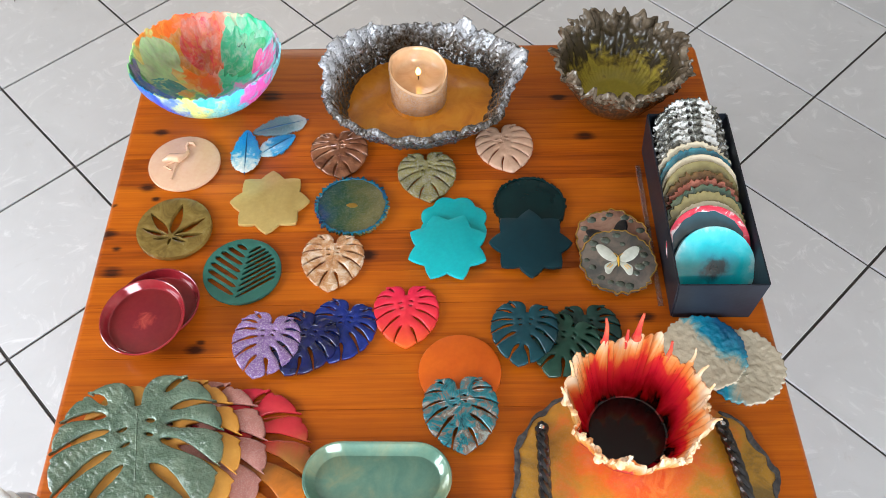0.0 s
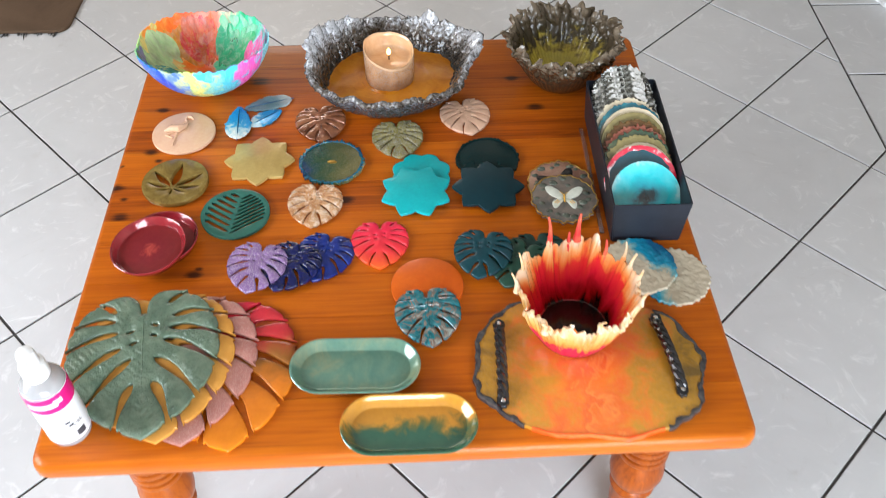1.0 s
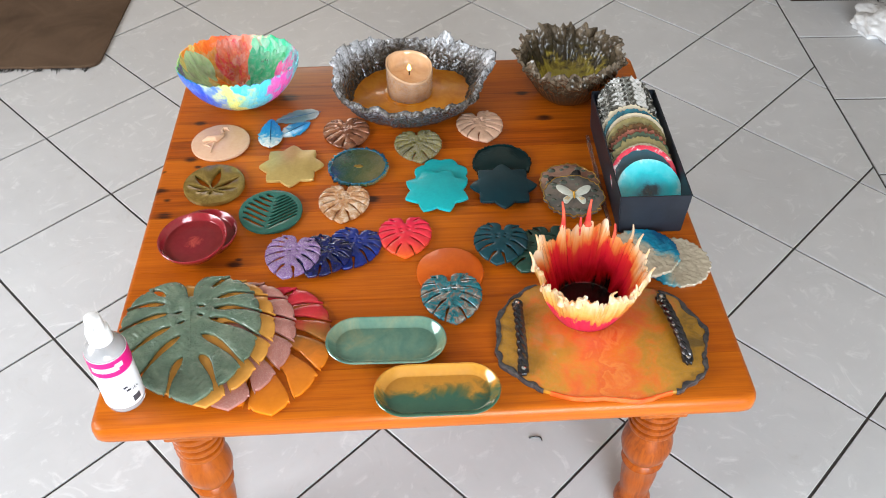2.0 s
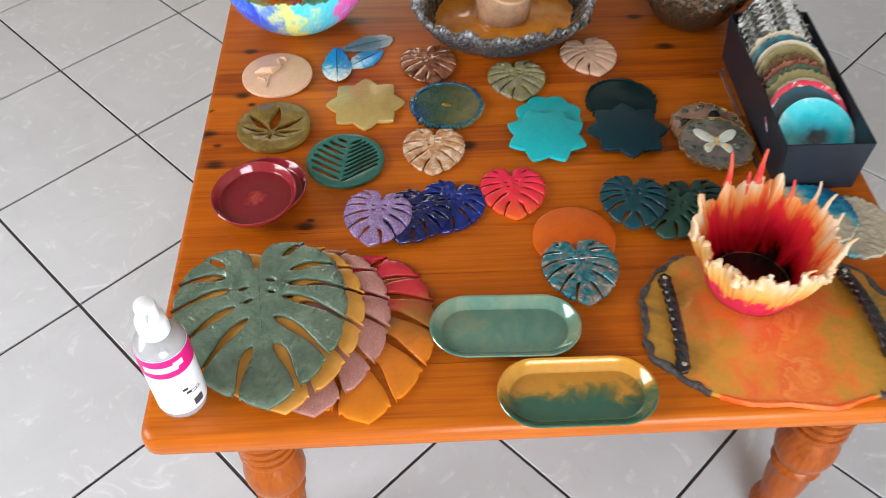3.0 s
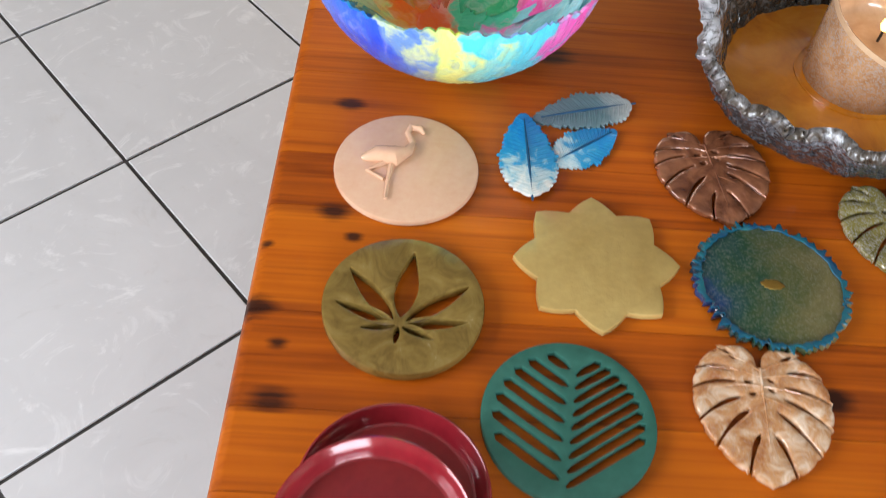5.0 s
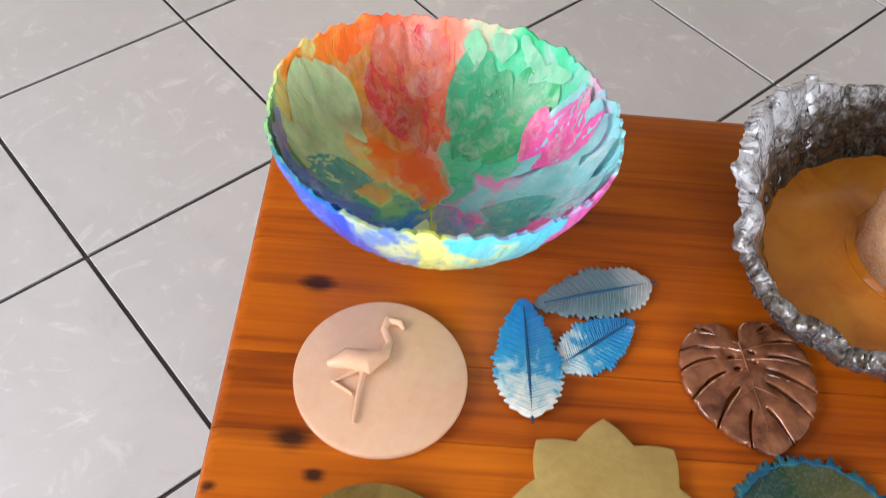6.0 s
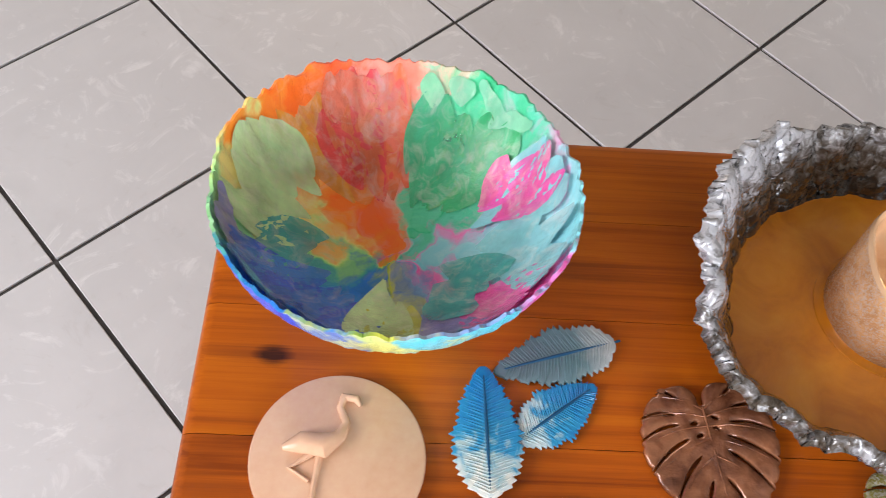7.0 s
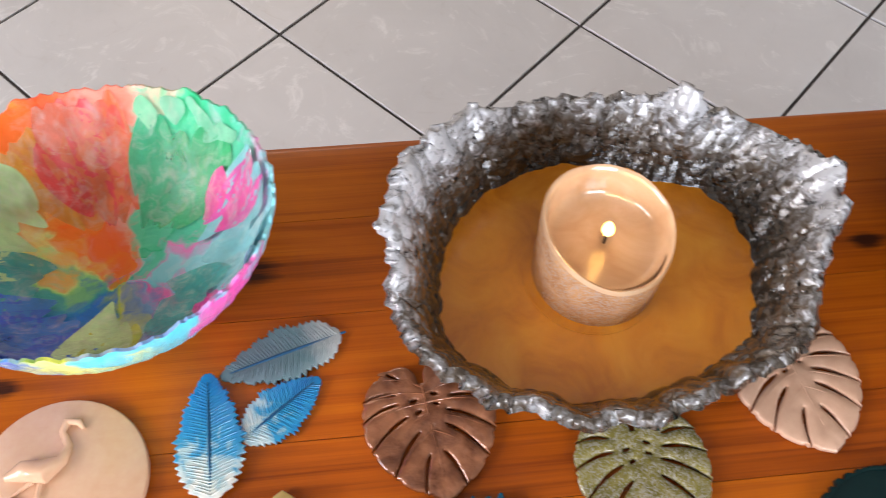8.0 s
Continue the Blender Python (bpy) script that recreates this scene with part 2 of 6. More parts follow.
def box(bm, x0, y0, z0, x1, y1, z1, bevel=0.0):
    made = bmesh.ops.create_cube(bm, size=1.0, matrix=Matrix.LocRotScale(((x0 + x1) / 2, (y0 + y1) / 2, (z0 + z1) / 2), None, (x1 - x0, y1 - y0, z1 - z0)))
    if bevel:
        es = list({e for v in made["verts"] for e in v.link_edges})
        bmesh.ops.bevel(bm, geom=es, offset=bevel, segments=2, affect="EDGES", profile=0.6)
    return bm


def boxed(*a, bevel=0.0):
    return box(bmesh.new(), *a, bevel=bevel)


def area2(pts):
    return sum(a[0] * b[1] - b[0] * a[1] for a, b in zip(pts, pts[1:] + pts[:1]))


def inset(pts, d):
    """Moves each corner of a counter-clockwise outline inward by d (a clockwise hole grows)."""
    out, k = [], len(pts)
    for i in range(k):
        a, b, c = pts[i - 1], pts[i], pts[(i + 1) % k]
        e1, e2 = (b[0] - a[0], b[1] - a[1]), (c[0] - b[0], c[1] - b[1])
        l1, l2 = math.hypot(*e1) or 1e-9, math.hypot(*e2) or 1e-9
        nx, ny = -e1[1] / l1 - e2[1] / l2, e1[0] / l1 + e2[0] / l2
        ln = math.hypot(nx, ny) or 1e-9
        out.append((b[0] + nx / ln * d, b[1] + ny / ln * d))
    return out


def inside(pts, loop):
    """Which of the points lie inside a closed loop."""
    x, y = pts[:, 0], pts[:, 1]
    res = np.zeros(len(pts), bool)
    q = np.array(loop)
    for (ax_, ay_), (bx, by) in zip(q, np.roll(q, -1, 0)):
        if ay_ == by:
            continue
        res ^= ((ay_ > y) != (by > y)) & (x < (bx - ax_) * (y - ay_) / (by - ay_) + ax_)
    return res


def edge_distance(pts, loops):
    best = np.full(len(pts), 1e9)
    for lp in loops:
        a = np.array(lp)
        c = np.roll(a, -1, 0)
        for p, q in zip(a, c):
            d = q - p
            u = np.clip(((pts - p) @ d) / max(d @ d, 1e-18), 0, 1)
            best = np.minimum(best, np.linalg.norm(pts - (p + u[:, None] * d), axis=1))
    return best


def slab(outer, holes=(), z0=0.0, z1=0.005, edge=0.0012, bm=None, puff=0.0, grid=0.0, relief=None):
    """A plate with holes cut through it and softly rounded rims. puff: how far it swells away from its rims, on a grid of points of that
    spacing; relief(x, y): a height added there."""
    bm = bm or bmesh.new()
    loops = [list(outer) if area2(list(outer)) > 0 else list(outer)[::-1]]
    loops += [list(h) if area2(list(h)) < 0 else list(h)[::-1] for h in holes]
    levels = [(z0, edge * 0.6), (z0 + edge * 0.7, 0.0), (z1 - edge, 0.0), (z1 - edge * 0.3, edge * 0.3), (z1, edge)]
    rings = [[[bm.verts.new((x, y, z)) for x, y in inset(lp, d)] for lp in loops] for z, d in levels]
    for lo, hi in zip(rings, rings[1:]):
        for a, b in zip(lo, hi):
            k = len(a)
            for i in range(k):
                bm.faces.new((a[i], a[(i + 1) % k], b[(i + 1) % k], b[i]))
    for row, top in ((rings[0], False), (rings[-1], True)):
        flat = [v for ring in row for v in ring]
        shape = [[(v.co.x, v.co.y) for v in ring] for ring in row]
        links, base = [], 0
        for ring in row:
            links += [(base + i, base + (i + 1) % len(ring)) for i in range(len(ring))]
            base += len(ring)
        extra = np.zeros((0, 2))
        if top and grid:
            q = np.array(shape[0])
            lo, hi = q.min(0), q.max(0)
            gx, gy = np.meshgrid(np.arange(lo[0], hi[0], grid), np.arange(lo[1], hi[1], grid * 0.87))
            gx[1::2] += grid / 2
            extra = np.stack([gx.ravel(), gy.ravel()], 1)
            keep = inside(extra, shape[0])
            for h in shape[1:]:
                keep &= ~inside(extra, h)
            extra = extra[keep]
            far = edge_distance(extra, shape)
            extra, far = extra[far > grid * 0.35], far[far > grid * 0.35]
        pts = [Vector((v.co.x, v.co.y)) for v in flat] + [Vector(p) for p in extra.tolist()]
        got, _, tris, orig, _, _ = geometry.delaunay_2d_cdt(pts, links, [], 0, 1e-7)
        made = []
        for p, ids in zip(got, orig):
            first = ids[0] if ids else -1
            if 0 <= first < len(flat):
                made.append(flat[first])
            else:
                z = levels[-1][0] if top else levels[0][0]
                if first >= len(flat):
                    d = far[first - len(flat)]
                    z += puff * (1 - math.exp(-d / 0.0028)) + (relief(p.x, p.y) * (1 - math.exp(-d / 0.002)) if relief else 0.0)
                made.append(bm.verts.new((p.x, p.y, z)))
        mid = np.array([[sum(got[i][k] for i in t) / 3 for k in (0, 1)] for t in tris])
        ok = inside(mid, shape[0])
        for h in shape[1:]:
            ok &= ~inside(mid, h)
        for t, good in zip(tris, ok):
            if not good or len({made[i] for i in t}) < 3:
                continue
            vs = [made[i] for i in (t if top else t[::-1])]
            try:
                bm.faces.new(vs).tag = not (top and grid)
            except ValueError:
                pass
    return bm


def lathe(profile, seg=48, bm=None, twist=None):
    bm = bm or bmesh.new()
    rings = []
    for r, z in profile:
        if r < 1e-6:
            rings.append([bm.verts.new((0, 0, z))])
        else:
            rings.append([bm.verts.new((r * math.cos(2 * math.pi * i / seg), r * math.sin(2 * math.pi * i / seg), z)) for i in range(seg)])
    for a, b in zip(rings, rings[1:]):
        for i in range(seg):
            j = (i + 1) % seg
            if len(a) == 1 and len(b) == 1:
                continue
            if len(a) == 1:
                bm.faces.new((a[0], b[j], b[i]))
            elif len(b) == 1:
                bm.faces.new((a[i], a[j], b[0]))
            else:
                bm.faces.new((a[i], a[j], b[j], b[i]))
    bmesh.ops.recalc_face_normals(bm, faces=bm.faces)
    return bm


def tube(points, radius, seg=8, bm=None):
    """A round bar along points; radius a number or one a point."""
    bm = bm or bmesh.new()
    pts = [Vector(p) for p in points]
    rad = [radius] * len(pts) if isinstance(radius, (int, float)) else radius
    rings = []
    for i, q in enumerate(pts):
        d = (pts[min(i + 1, len(pts) - 1)] - pts[max(i - 1, 0)]).normalized()
        s = d.cross(Vector((0, 0, 1)) if abs(d.z) < 0.9 else Vector((1, 0, 0))).normalized()
        t = d.cross(s)
        rings.append([bm.verts.new(q + rad[i] * (s * math.cos(2 * math.pi * k / seg) + t * math.sin(2 * math.pi * k / seg))) for k in range(seg)])
    for a, b in zip(rings, rings[1:]):
        for k in range(seg):
            bm.faces.new((a[k], a[(k + 1) % seg], b[(k + 1) % seg], b[k]))
    bm.faces.new(rings[0][::-1])
    bm.faces.new(rings[-1])
    bmesh.ops.recalc_face_normals(bm, faces=bm.faces)
    return bm


def shell(nt, ns, place, thick):
    """A bowl: place(theta, s) gives its outside from the middle (s 0) to the rim (s 1); material 0 outside, 1 inside."""
    th = [2 * math.pi * i / nt for i in range(nt)]
    out = np.array([[place(t, j / ns) for t in th] for j in range(ns + 1)])
    du = np.roll(out, -1, 1) - np.roll(out, 1, 1)
    dv = np.gradient(out, axis=0)
    nrm = np.cross(du, dv)
    nrm /= np.linalg.norm(nrm, axis=2, keepdims=True) + 1e-12
    inner = out - nrm * thick
    bm = bmesh.new()
    a = [[bm.verts.new(p) for p in row] for row in out]
    b = [[bm.verts.new(p) for p in row] for row in inner]
    for grid, mi in ((a, 0), (b, 1)):
        for j in range(ns):
            for i in range(nt):
                k = (i + 1) % nt
                q = (grid[j][i], grid[j][k], grid[j + 1][k], grid[j + 1][i])
                f = bm.faces.new(q if mi == 0 else q[::-1])
                f.material_index = mi
    for i in range(nt):
        k = (i + 1) % nt
        bm.faces.new((a[ns][i], a[ns][k], b[ns][k], b[ns][i])).material_index = 1
    bm.faces.new(a[0][::-1]).material_index = 0
    bm.faces.new(b[0]).material_index = 1
    return bm


def circle(r, k=64, cx=0.0, cy=0.0, jag=0.0, waves=0, seed=0.0):
    out = []
    for i in range(k):
        t = 2 * math.pi * i / k
        q = r * (1 + jag * noise.noise((math.cos(t) * waves, math.sin(t) * waves, seed)))
        out.append((cx + q * math.cos(t), cy + q * math.sin(t)))
    return out


def spline(ctrl, per=8):
    """A smooth open curve through the control points."""
    out, c = [], [ctrl[0], *ctrl, ctrl[-1]]
    for i in range(1, len(c) - 2):
        p0, p1, p2, p3 = c[i - 1], c[i], c[i + 1], c[i + 2]
        for k in range(per):
            t = k / per
            out.append(tuple(0.5 * (2 * b + (d - a) * t + (2 * a - 5 * b + 4 * d - e) * t * t + (3 * b - a - 3 * d + e) * t ** 3)
                             for a, b, d, e in zip(p0, p1, p2, p3)))
    return out + [tuple(ctrl[-1])]


# ---- room ----
X0, X1, Y0, Y1, HIGH = -2.6, 2.9, -2.2, 3.8, 2.6


def wall_with_opening(name, axis, at, lo, hi, u0, u1, z0, z1, out):
    """A wall 0.2 m thick along x (axis 0) or y (axis 1) with one opening through it; out: the side on which its thickness lies."""
    bm = bmesh.new()
    d0, d1 = sorted((at, at + 0.2 * out))
    for a, b, c, d in ((lo, u0, 0, HIGH), (u1, hi, 0, HIGH), (u0, u1, 0, z0), (u0, u1, z1, HIGH)):
        if b - a > 1e-3 and d - c > 1e-3:
            box(bm, *((a, d0, c, b, d1, d) if axis == 0 else (d0, a, c, d1, b, d)))
    return tagged(part(name, bm, WALL, smooth=False), "unseen cream room wall with an opening, darkened to cut bounce", "wall", kind="structure")


wall_with_opening("wall_north", 0, Y1, X0 - 0.2, X1 + 0.2, -1.55, 0.05, 0.95, 2.15, 1)
wall_with_opening("wall_south", 0, Y0, X0 - 0.2, X1 + 0.2, -0.15, 1.75, 0.02, 2.12, -1)
wall_with_opening("wall_west", 1, X0, Y0, Y1, -0.65, 1.05, 0.85, 2.15, -1)
tagged(part("wall_east", boxed(X1, Y0, 0, X1 + 0.2, Y1, HIGH), WALL, smooth=False), "unseen cream room wall, darkened to cut bounce", "wall", kind="structure")
tagged(part("ceiling", boxed(X0 - 0.2, Y0 - 0.2, HIGH, X1 + 0.2, Y1 + 0.2, HIGH + 0.15), CEIL, smooth=False), "unseen ceiling, added and kept dark so that it reflects weakly", "ceiling", kind="structure")


def window_frames(name, axis, at, u0, u1, z0, z1):
    ob = empty(name, Matrix(), "white framed window letting in daylight", "window", kind="structure")
    w = 0.05

    def bar(a, c, b, d):
        q = (a, at - 0.03, c, b, at + 0.03, d) if axis == 0 else (at - 0.03, a, c, at + 0.03, b, d)
        part("window_frame", boxed(*q, bevel=0.004), FRAME_WHITE, ob)
    bar(u0, z0, u1, z0 + w)
    bar(u0, z1 - w, u1, z1)
    for u in (u0, (u0 + u1) / 2 - w / 2, u1 - w):
        bar(u, z0 + w, u + w, z1 - w)


window_frames("window_1", 0, Y1 + 0.1, -1.55, 0.05, 0.95, 2.15)
window_frames("window_2", 1, X0 - 0.1, -0.65, 1.05, 0.85, 2.15)
window_frames("door_1", 0, Y0 - 0.1, -0.15, 1.75, 0.02, 2.12)

# ---- the wooden table ----
table = empty("coffee_table", TABLE, "orange varnished pine coffee table with turned legs", "table")
HX, HY, THICK, CORNER = 0.466, 0.449, 0.034, 0.021


def half_width(y, d):
    """Half the tabletop's length at y, drawn in by d, with rounded corners."""
    hx, hy, r = HX - d, HY - d, CORNER
    over = max(0.0, abs(y) - (hy - r))
    return hx - r + math.sqrt(max(0.0, r * r - over * over))


def tabletop_board(y0, y1):
    bm = bmesh.new()
    rise = [(0, 0.007), (0.003, 0.003), (0.009, 0.0), (0.022, 0.0), (0.0285, 0.0015), (0.0325, 0.005), (0.034, 0.010)]
    rings = []
    for z, d in rise:
        a, b = max(y0, -HY + d), min(y1, HY - d)
        ys = [a + (b - a) * (0.5 - 0.5 * math.cos(math.pi * k / 14)) for k in range(15)]
        pts = [(half_width(y, d), y) for y in ys] + [(-half_width(y, d), y) for y in reversed(ys)]
        rings.append([bm.verts.new((x, y, TOP - THICK + z)) for x, y in pts])
    for a, b in zip(rings, rings[1:]):
        k = len(a)
        for i in range(k):
            bm.faces.new((a[i], a[(i + 1) % k], b[(i + 1) % k], b[i]))
    bm.faces.new(rings[0][::-1])
    bm.faces.new(rings[-1])
    bmesh.ops.recalc_face_normals(bm, faces=bm.faces)
    return bm


edges = [-HY, -0.362, -0.2275, -0.150, -0.0715, -0.0173, 0.0535, 0.145, 0.198, 0.290, 0.372, HY]
for a, b in zip(edges, edges[1:]):
    part("board", tabletop_board(a + (0.00025 if a > -HY else 0), b - (0.00025 if b < HY else 0)), WOOD, table, angle=50)
INX, INY, POST = 0.074, 0.046, 0.072
for sx in (-1, 1):
    for sy in (-1, 1):
        cx, cy = sx * (HX - INX - POST / 2), sy * (HY - INY - POST / 2)
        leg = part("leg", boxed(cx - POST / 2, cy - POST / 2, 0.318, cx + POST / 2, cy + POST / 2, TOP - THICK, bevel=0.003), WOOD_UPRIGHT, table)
        prof = [(0.0, 0.3195), (0.031, 0.3195)]
        for k in range(4):
            z = 0.3170 - 0.0165 * k
            prof += [(0.0315, z), (0.0365, z - 0.003), (0.0380, z - 0.0075), (0.0365, z - 0.012), (0.0315, z - 0.0150)]
        prof += [(0.030, 0.2480), (0.034, 0.2380), (0.040, 0.2200), (0.041, 0.2020), (0.038, 0.1860), (0.032, 0.1740), (0.030, 0.1692), (0.034, 0.1636), (0.035, 0.1581), (0.031, 0.1526),
                 (0.028, 0.1471), (0.030, 0.1195), (0.027, 0.0827), (0.023, 0.0570), (0.026, 0.0506), (0.030, 0.0423), (0.032, 0.0322), (0.030, 0.0165), (0.024, 0.0000), (0.0, 0.0000)]
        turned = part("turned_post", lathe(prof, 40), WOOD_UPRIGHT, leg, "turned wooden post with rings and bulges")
        turned.location = (cx, cy, 0)
ax, ay = HX - INX - POST, HY - INY - POST
for s in (-1, 1):
    part("apron", boxed(-ax, s * (HY - INY - 0.012) - 0.010, 0.322, ax, s * (HY - INY - 0.012) + 0.010, TOP - THICK, bevel=0.002), WOOD, table)
    part("apron", boxed(s * (HX - INX - 0.012) - 0.010, -ay, 0.322, s * (HX - INX - 0.012) + 0.010, ay, TOP - THICK, bevel=0.002), WOOD, table)


def on_table(x, y, rz=0.0, z=0.0, rx=0.0, ry=0.0):
    return pose(x, y, TOP + 0.0006 + z, rx, ry, rz)


# ---- leaf shapes ----
HALF = [(0.035, 0.70), (0.075, 0.90), (0.22, 1.02), (0.46, 1.00), (0.72, 0.86), (0.92, 0.58), (0.99, 0.22), (0.95, -0.12), (0.80, -0.46), (0.55, -0.76), (0.27, -0.96), (0.0, -1.10)]
SLITS = [((0.34, 0.80), (0.62, 0.96), 0.9), ((0.36, 0.62), (0.93, 0.62), 1.0), ((0.33, 0.43), (1.0, 0.22), 1.0), ((0.25, 0.25), (0.92, -0.20), 1.1),
         ((0.17, 0.04), (0.70, -0.58), 1.2), ((0.10, -0.32), (0.32, -0.94), 1.2)]


def monstera(sx, sy, gap=1.0, seed=0, short=0.0):
    """Outline and holes of a split leaf with its tip towards -y. short: how far the cuts stop short of the midrib."""
    rnd = random.Random(seed)
    right = spline(HALF, 10)

    def side(mirror):
        pts, cuts = right, []
        for (ix, iy), (ox, oy), w in SLITS:
            jx, jy = rnd.uniform(-0.03, 0.03), rnd.uniform(-0.03, 0.03)
            k = min(range(len(pts)), key=lambda q: (pts[q][0] - ox - jx) ** 2 + (pts[q][1] - oy - jy) ** 2)
            cuts.append((k, (ix + (ox - ix) * short + jx, iy + (oy - iy) * short + jy), w))
        cuts.sort()
        res, k = [], 0
        for c, tip, w in cuts:
            while k < c - 1:
                near = min(abs(k - q[0]) for q in cuts)
                f = 1 - 0.045 * math.exp(-((near - 1) / 1.6) ** 2)
                res.append((pts[k][0] * f, pts[k][1] * f))
                k += 1
            o = pts[c]
            dx, dy = tip[0] - o[0], tip[1] - o[1]
            ln = math.hypot(dx, dy)
            nx, ny = -dy / ln, dx / ln
            prof = [(0.0, 0.022), (0.12, 0.013), (0.3, 0.017), (0.55, 0.030), (0.75, 0.036), (0.90, 0.026), (0.97, 0.013)]
            bow = 0.05
            def at(u, v):
                b = bow * math.sin(math.pi * u)
                return (o[0] + dx * u + nx * v + b * 0.3, o[1] + dy * u + ny * v + b)
            sgn = 1 if (pts[max(c - 2, 0)][0] - o[0]) * nx + (pts[max(c - 2, 0)][1] - o[1]) * ny > 0 else -1
            res += [at(u, sgn * h * w * gap) for u, h in prof]
            res.append(at(1.0, 0.0))
            res += [at(u, -sgn * h * w * gap) for u, h in reversed(prof)]
            k = c + 2
        while k < len(pts):
            near = min(abs(k - q[0]) for q in cuts)
            f = 1 - 0.045 * math.exp(-((near - 1) / 1.6) ** 2)
            res.append((pts[k][0] * f, pts[k][1] * f))
            k += 1
        return [(-x, y) for x, y in res] if mirror else res

    r, lft = side(False), side(True)
    outline = r + lft[::-1][1:]
    holes = []
    for hx, hy, a, b, rot in ((0.15, 0.50, 0.055, 0.026, -20), (-0.17, 0.44, 0.06, 0.026, 15), (-0.13, 0.26, 0.055, 0.026, 20), (0.14, 0.34, 0.05, 0.022, -25)):
        c, s = math.cos(radians(rot)), math.sin(radians(rot))
        holes.append([(hx + a * math.cos(t) * c - b * math.sin(t) * s, hy + a * math.cos(t) * s + b * math.sin(t) * c)
                      for t in [2 * math.pi * i / 12 for i in range(12)]])
    sc = lambda q: [(x * sx, y * sy) for x, y in q]
    return sc(outline), [sc(h) for h in holes]


def leaf_thing(name, m, sx, sy, thick, mat, label, category, group, gap=1.0, seed=0, short=0.0, dome=0.0012, vein=0.0, ribs=True):
    outline, holes = monstera(sx, sy, gap, seed, short)
    rough = (lambda x, y: 0.0006 * noise.noise((x * 260, y * 120, seed)) + 0.0007 * noise.noise((x * 60, y * 60, seed))) if ribs else (
        lambda x, y: 0.0017 * math.sin(abs(x) * 620 - y * 520) * max(0.0, 0.15 + noise.noise((x * 34, y * 34, seed))) * min(1.0, sx / (sx * 0.25 + 2 * abs(x))) + 0.0014 * noise.noise((x * 38, y * 38, seed)))
    ob = part(name, slab(outline, holes, 0, thick, min(0.0016, thick * 0.35), puff=dome, grid=sx * (0.055 if ribs else 0.026), relief=rough), mat, angle=60)
    lift = lambda x, y: dome * 0.9
    if vein:
        bm = bmesh.new()
        tube([(0, sy * (0.66 - 1.6 * k / 12), thick + lift(0, sy * (0.66 - 1.6 * k / 12)) - vein * 0.45) for k in range(13)],
             [vein * (1 - 0.6 * k / 12) for k in range(13)], 8, bm)
        for sgn in (-1, 1) if ribs else ():
            for a, b in (((0.0, 0.62), (0.55, 0.86)), ((0.0, 0.52), (0.78, 0.60)), ((0.0, 0.38), (0.82, 0.24)), ((0.0, 0.20), (0.74, -0.14)), ((0.0, -0.05), (0.52, -0.48))):
                line = [(sgn * sx * (a[0] + (b[0] - a[0]) * k / 8), sy * (a[1] + (b[1] - a[1]) * k / 8 + 0.05 * math.sin(math.pi * k / 8))) for k in range(9)]
                tube([(x, y, thick + lift(x, y) - vein * 0.5) for x, y in line], [vein * 0.7 * (1 - 0.6 * k / 8) for k in range(9)], 6, bm)
        part("raised_midrib", bm, mat, ob)
    return thing(ob, m, label, category, group)


# ---- placemats: four big split leaves in a fan ----
MAT_GREEN = resin("sage_green_resin", [(0.3, (0.060, 0.105, 0.070)), (0.50, (0.095, 0.150, 0.100)), (0.72, (0.15, 0.205, 0.140))], 30, 0.2, 0.1, bump=1.0, bscale=140, distort=0.8, coat=0.9)
MAT_OCHRE = resin("ochre_resin", [(0.3, (0.52, 0.22, 0.035)), (0.7, (0.66, 0.31, 0.06))], 20, 0.25)
MAT_PINK = resin("dusty_pink_resin", [(0.3, (0.33, 0.12, 0.10)), (0.7, (0.46, 0.20, 0.16))], 25, 0.28, glitter=0.12)
MAT_SUNSET = resin("red_to_orange_resin", [(0.0, (0.70, 0.20, 0.01)), (0.33, (0.62, 0.17, 0.015)), (0.5, (0.26, 0.10, 0.02)), (0.68, (0.42, 0.03, 0.03)), (1.0, (0.58, 0.02, 0.05))],
                   14, 0.22, axis=1, span=(-0.12, 0.12), wobble=0.5)
leaf_thing("leaf_placemat", on_table(-0.221, 0.606, 12), 0.104, 0.112, 0.006, MAT_SUNSET, "red and orange resin placemat shaped like a split leaf", "placemat", "fanned leaf placemats", 1.4, 4, vein=0.0009)
leaf_thing("leaf_placemat", on_table(-0.276, 0.612, 10, 0.0066), 0.104, 0.112, 0.006, MAT_PINK, "dusty pink glittery resin placemat shaped like a split leaf", "placemat", "fanned leaf placemats", 1.4, 3, vein=0.0009)
leaf_thing("leaf_placemat", on_table(-0.306, 0.612, 10, 0.0132), 0.104, 0.112, 0.006, MAT_OCHRE, "ochre resin placemat shaped like a split leaf", "placemat", "fanned leaf placemats", 1.4, 2, vein=0.0009)
leaf_thing("leaf_placemat", on_table(-0.3255, 0.613, 11, 0.0198), 0.104, 0.112, 0.007, MAT_GREEN, "sage green resin placemat shaped like a split leaf, uppermost", "placemat", "fanned leaf placemats", 1.5, 1, ribs=False, vein=0.0016)

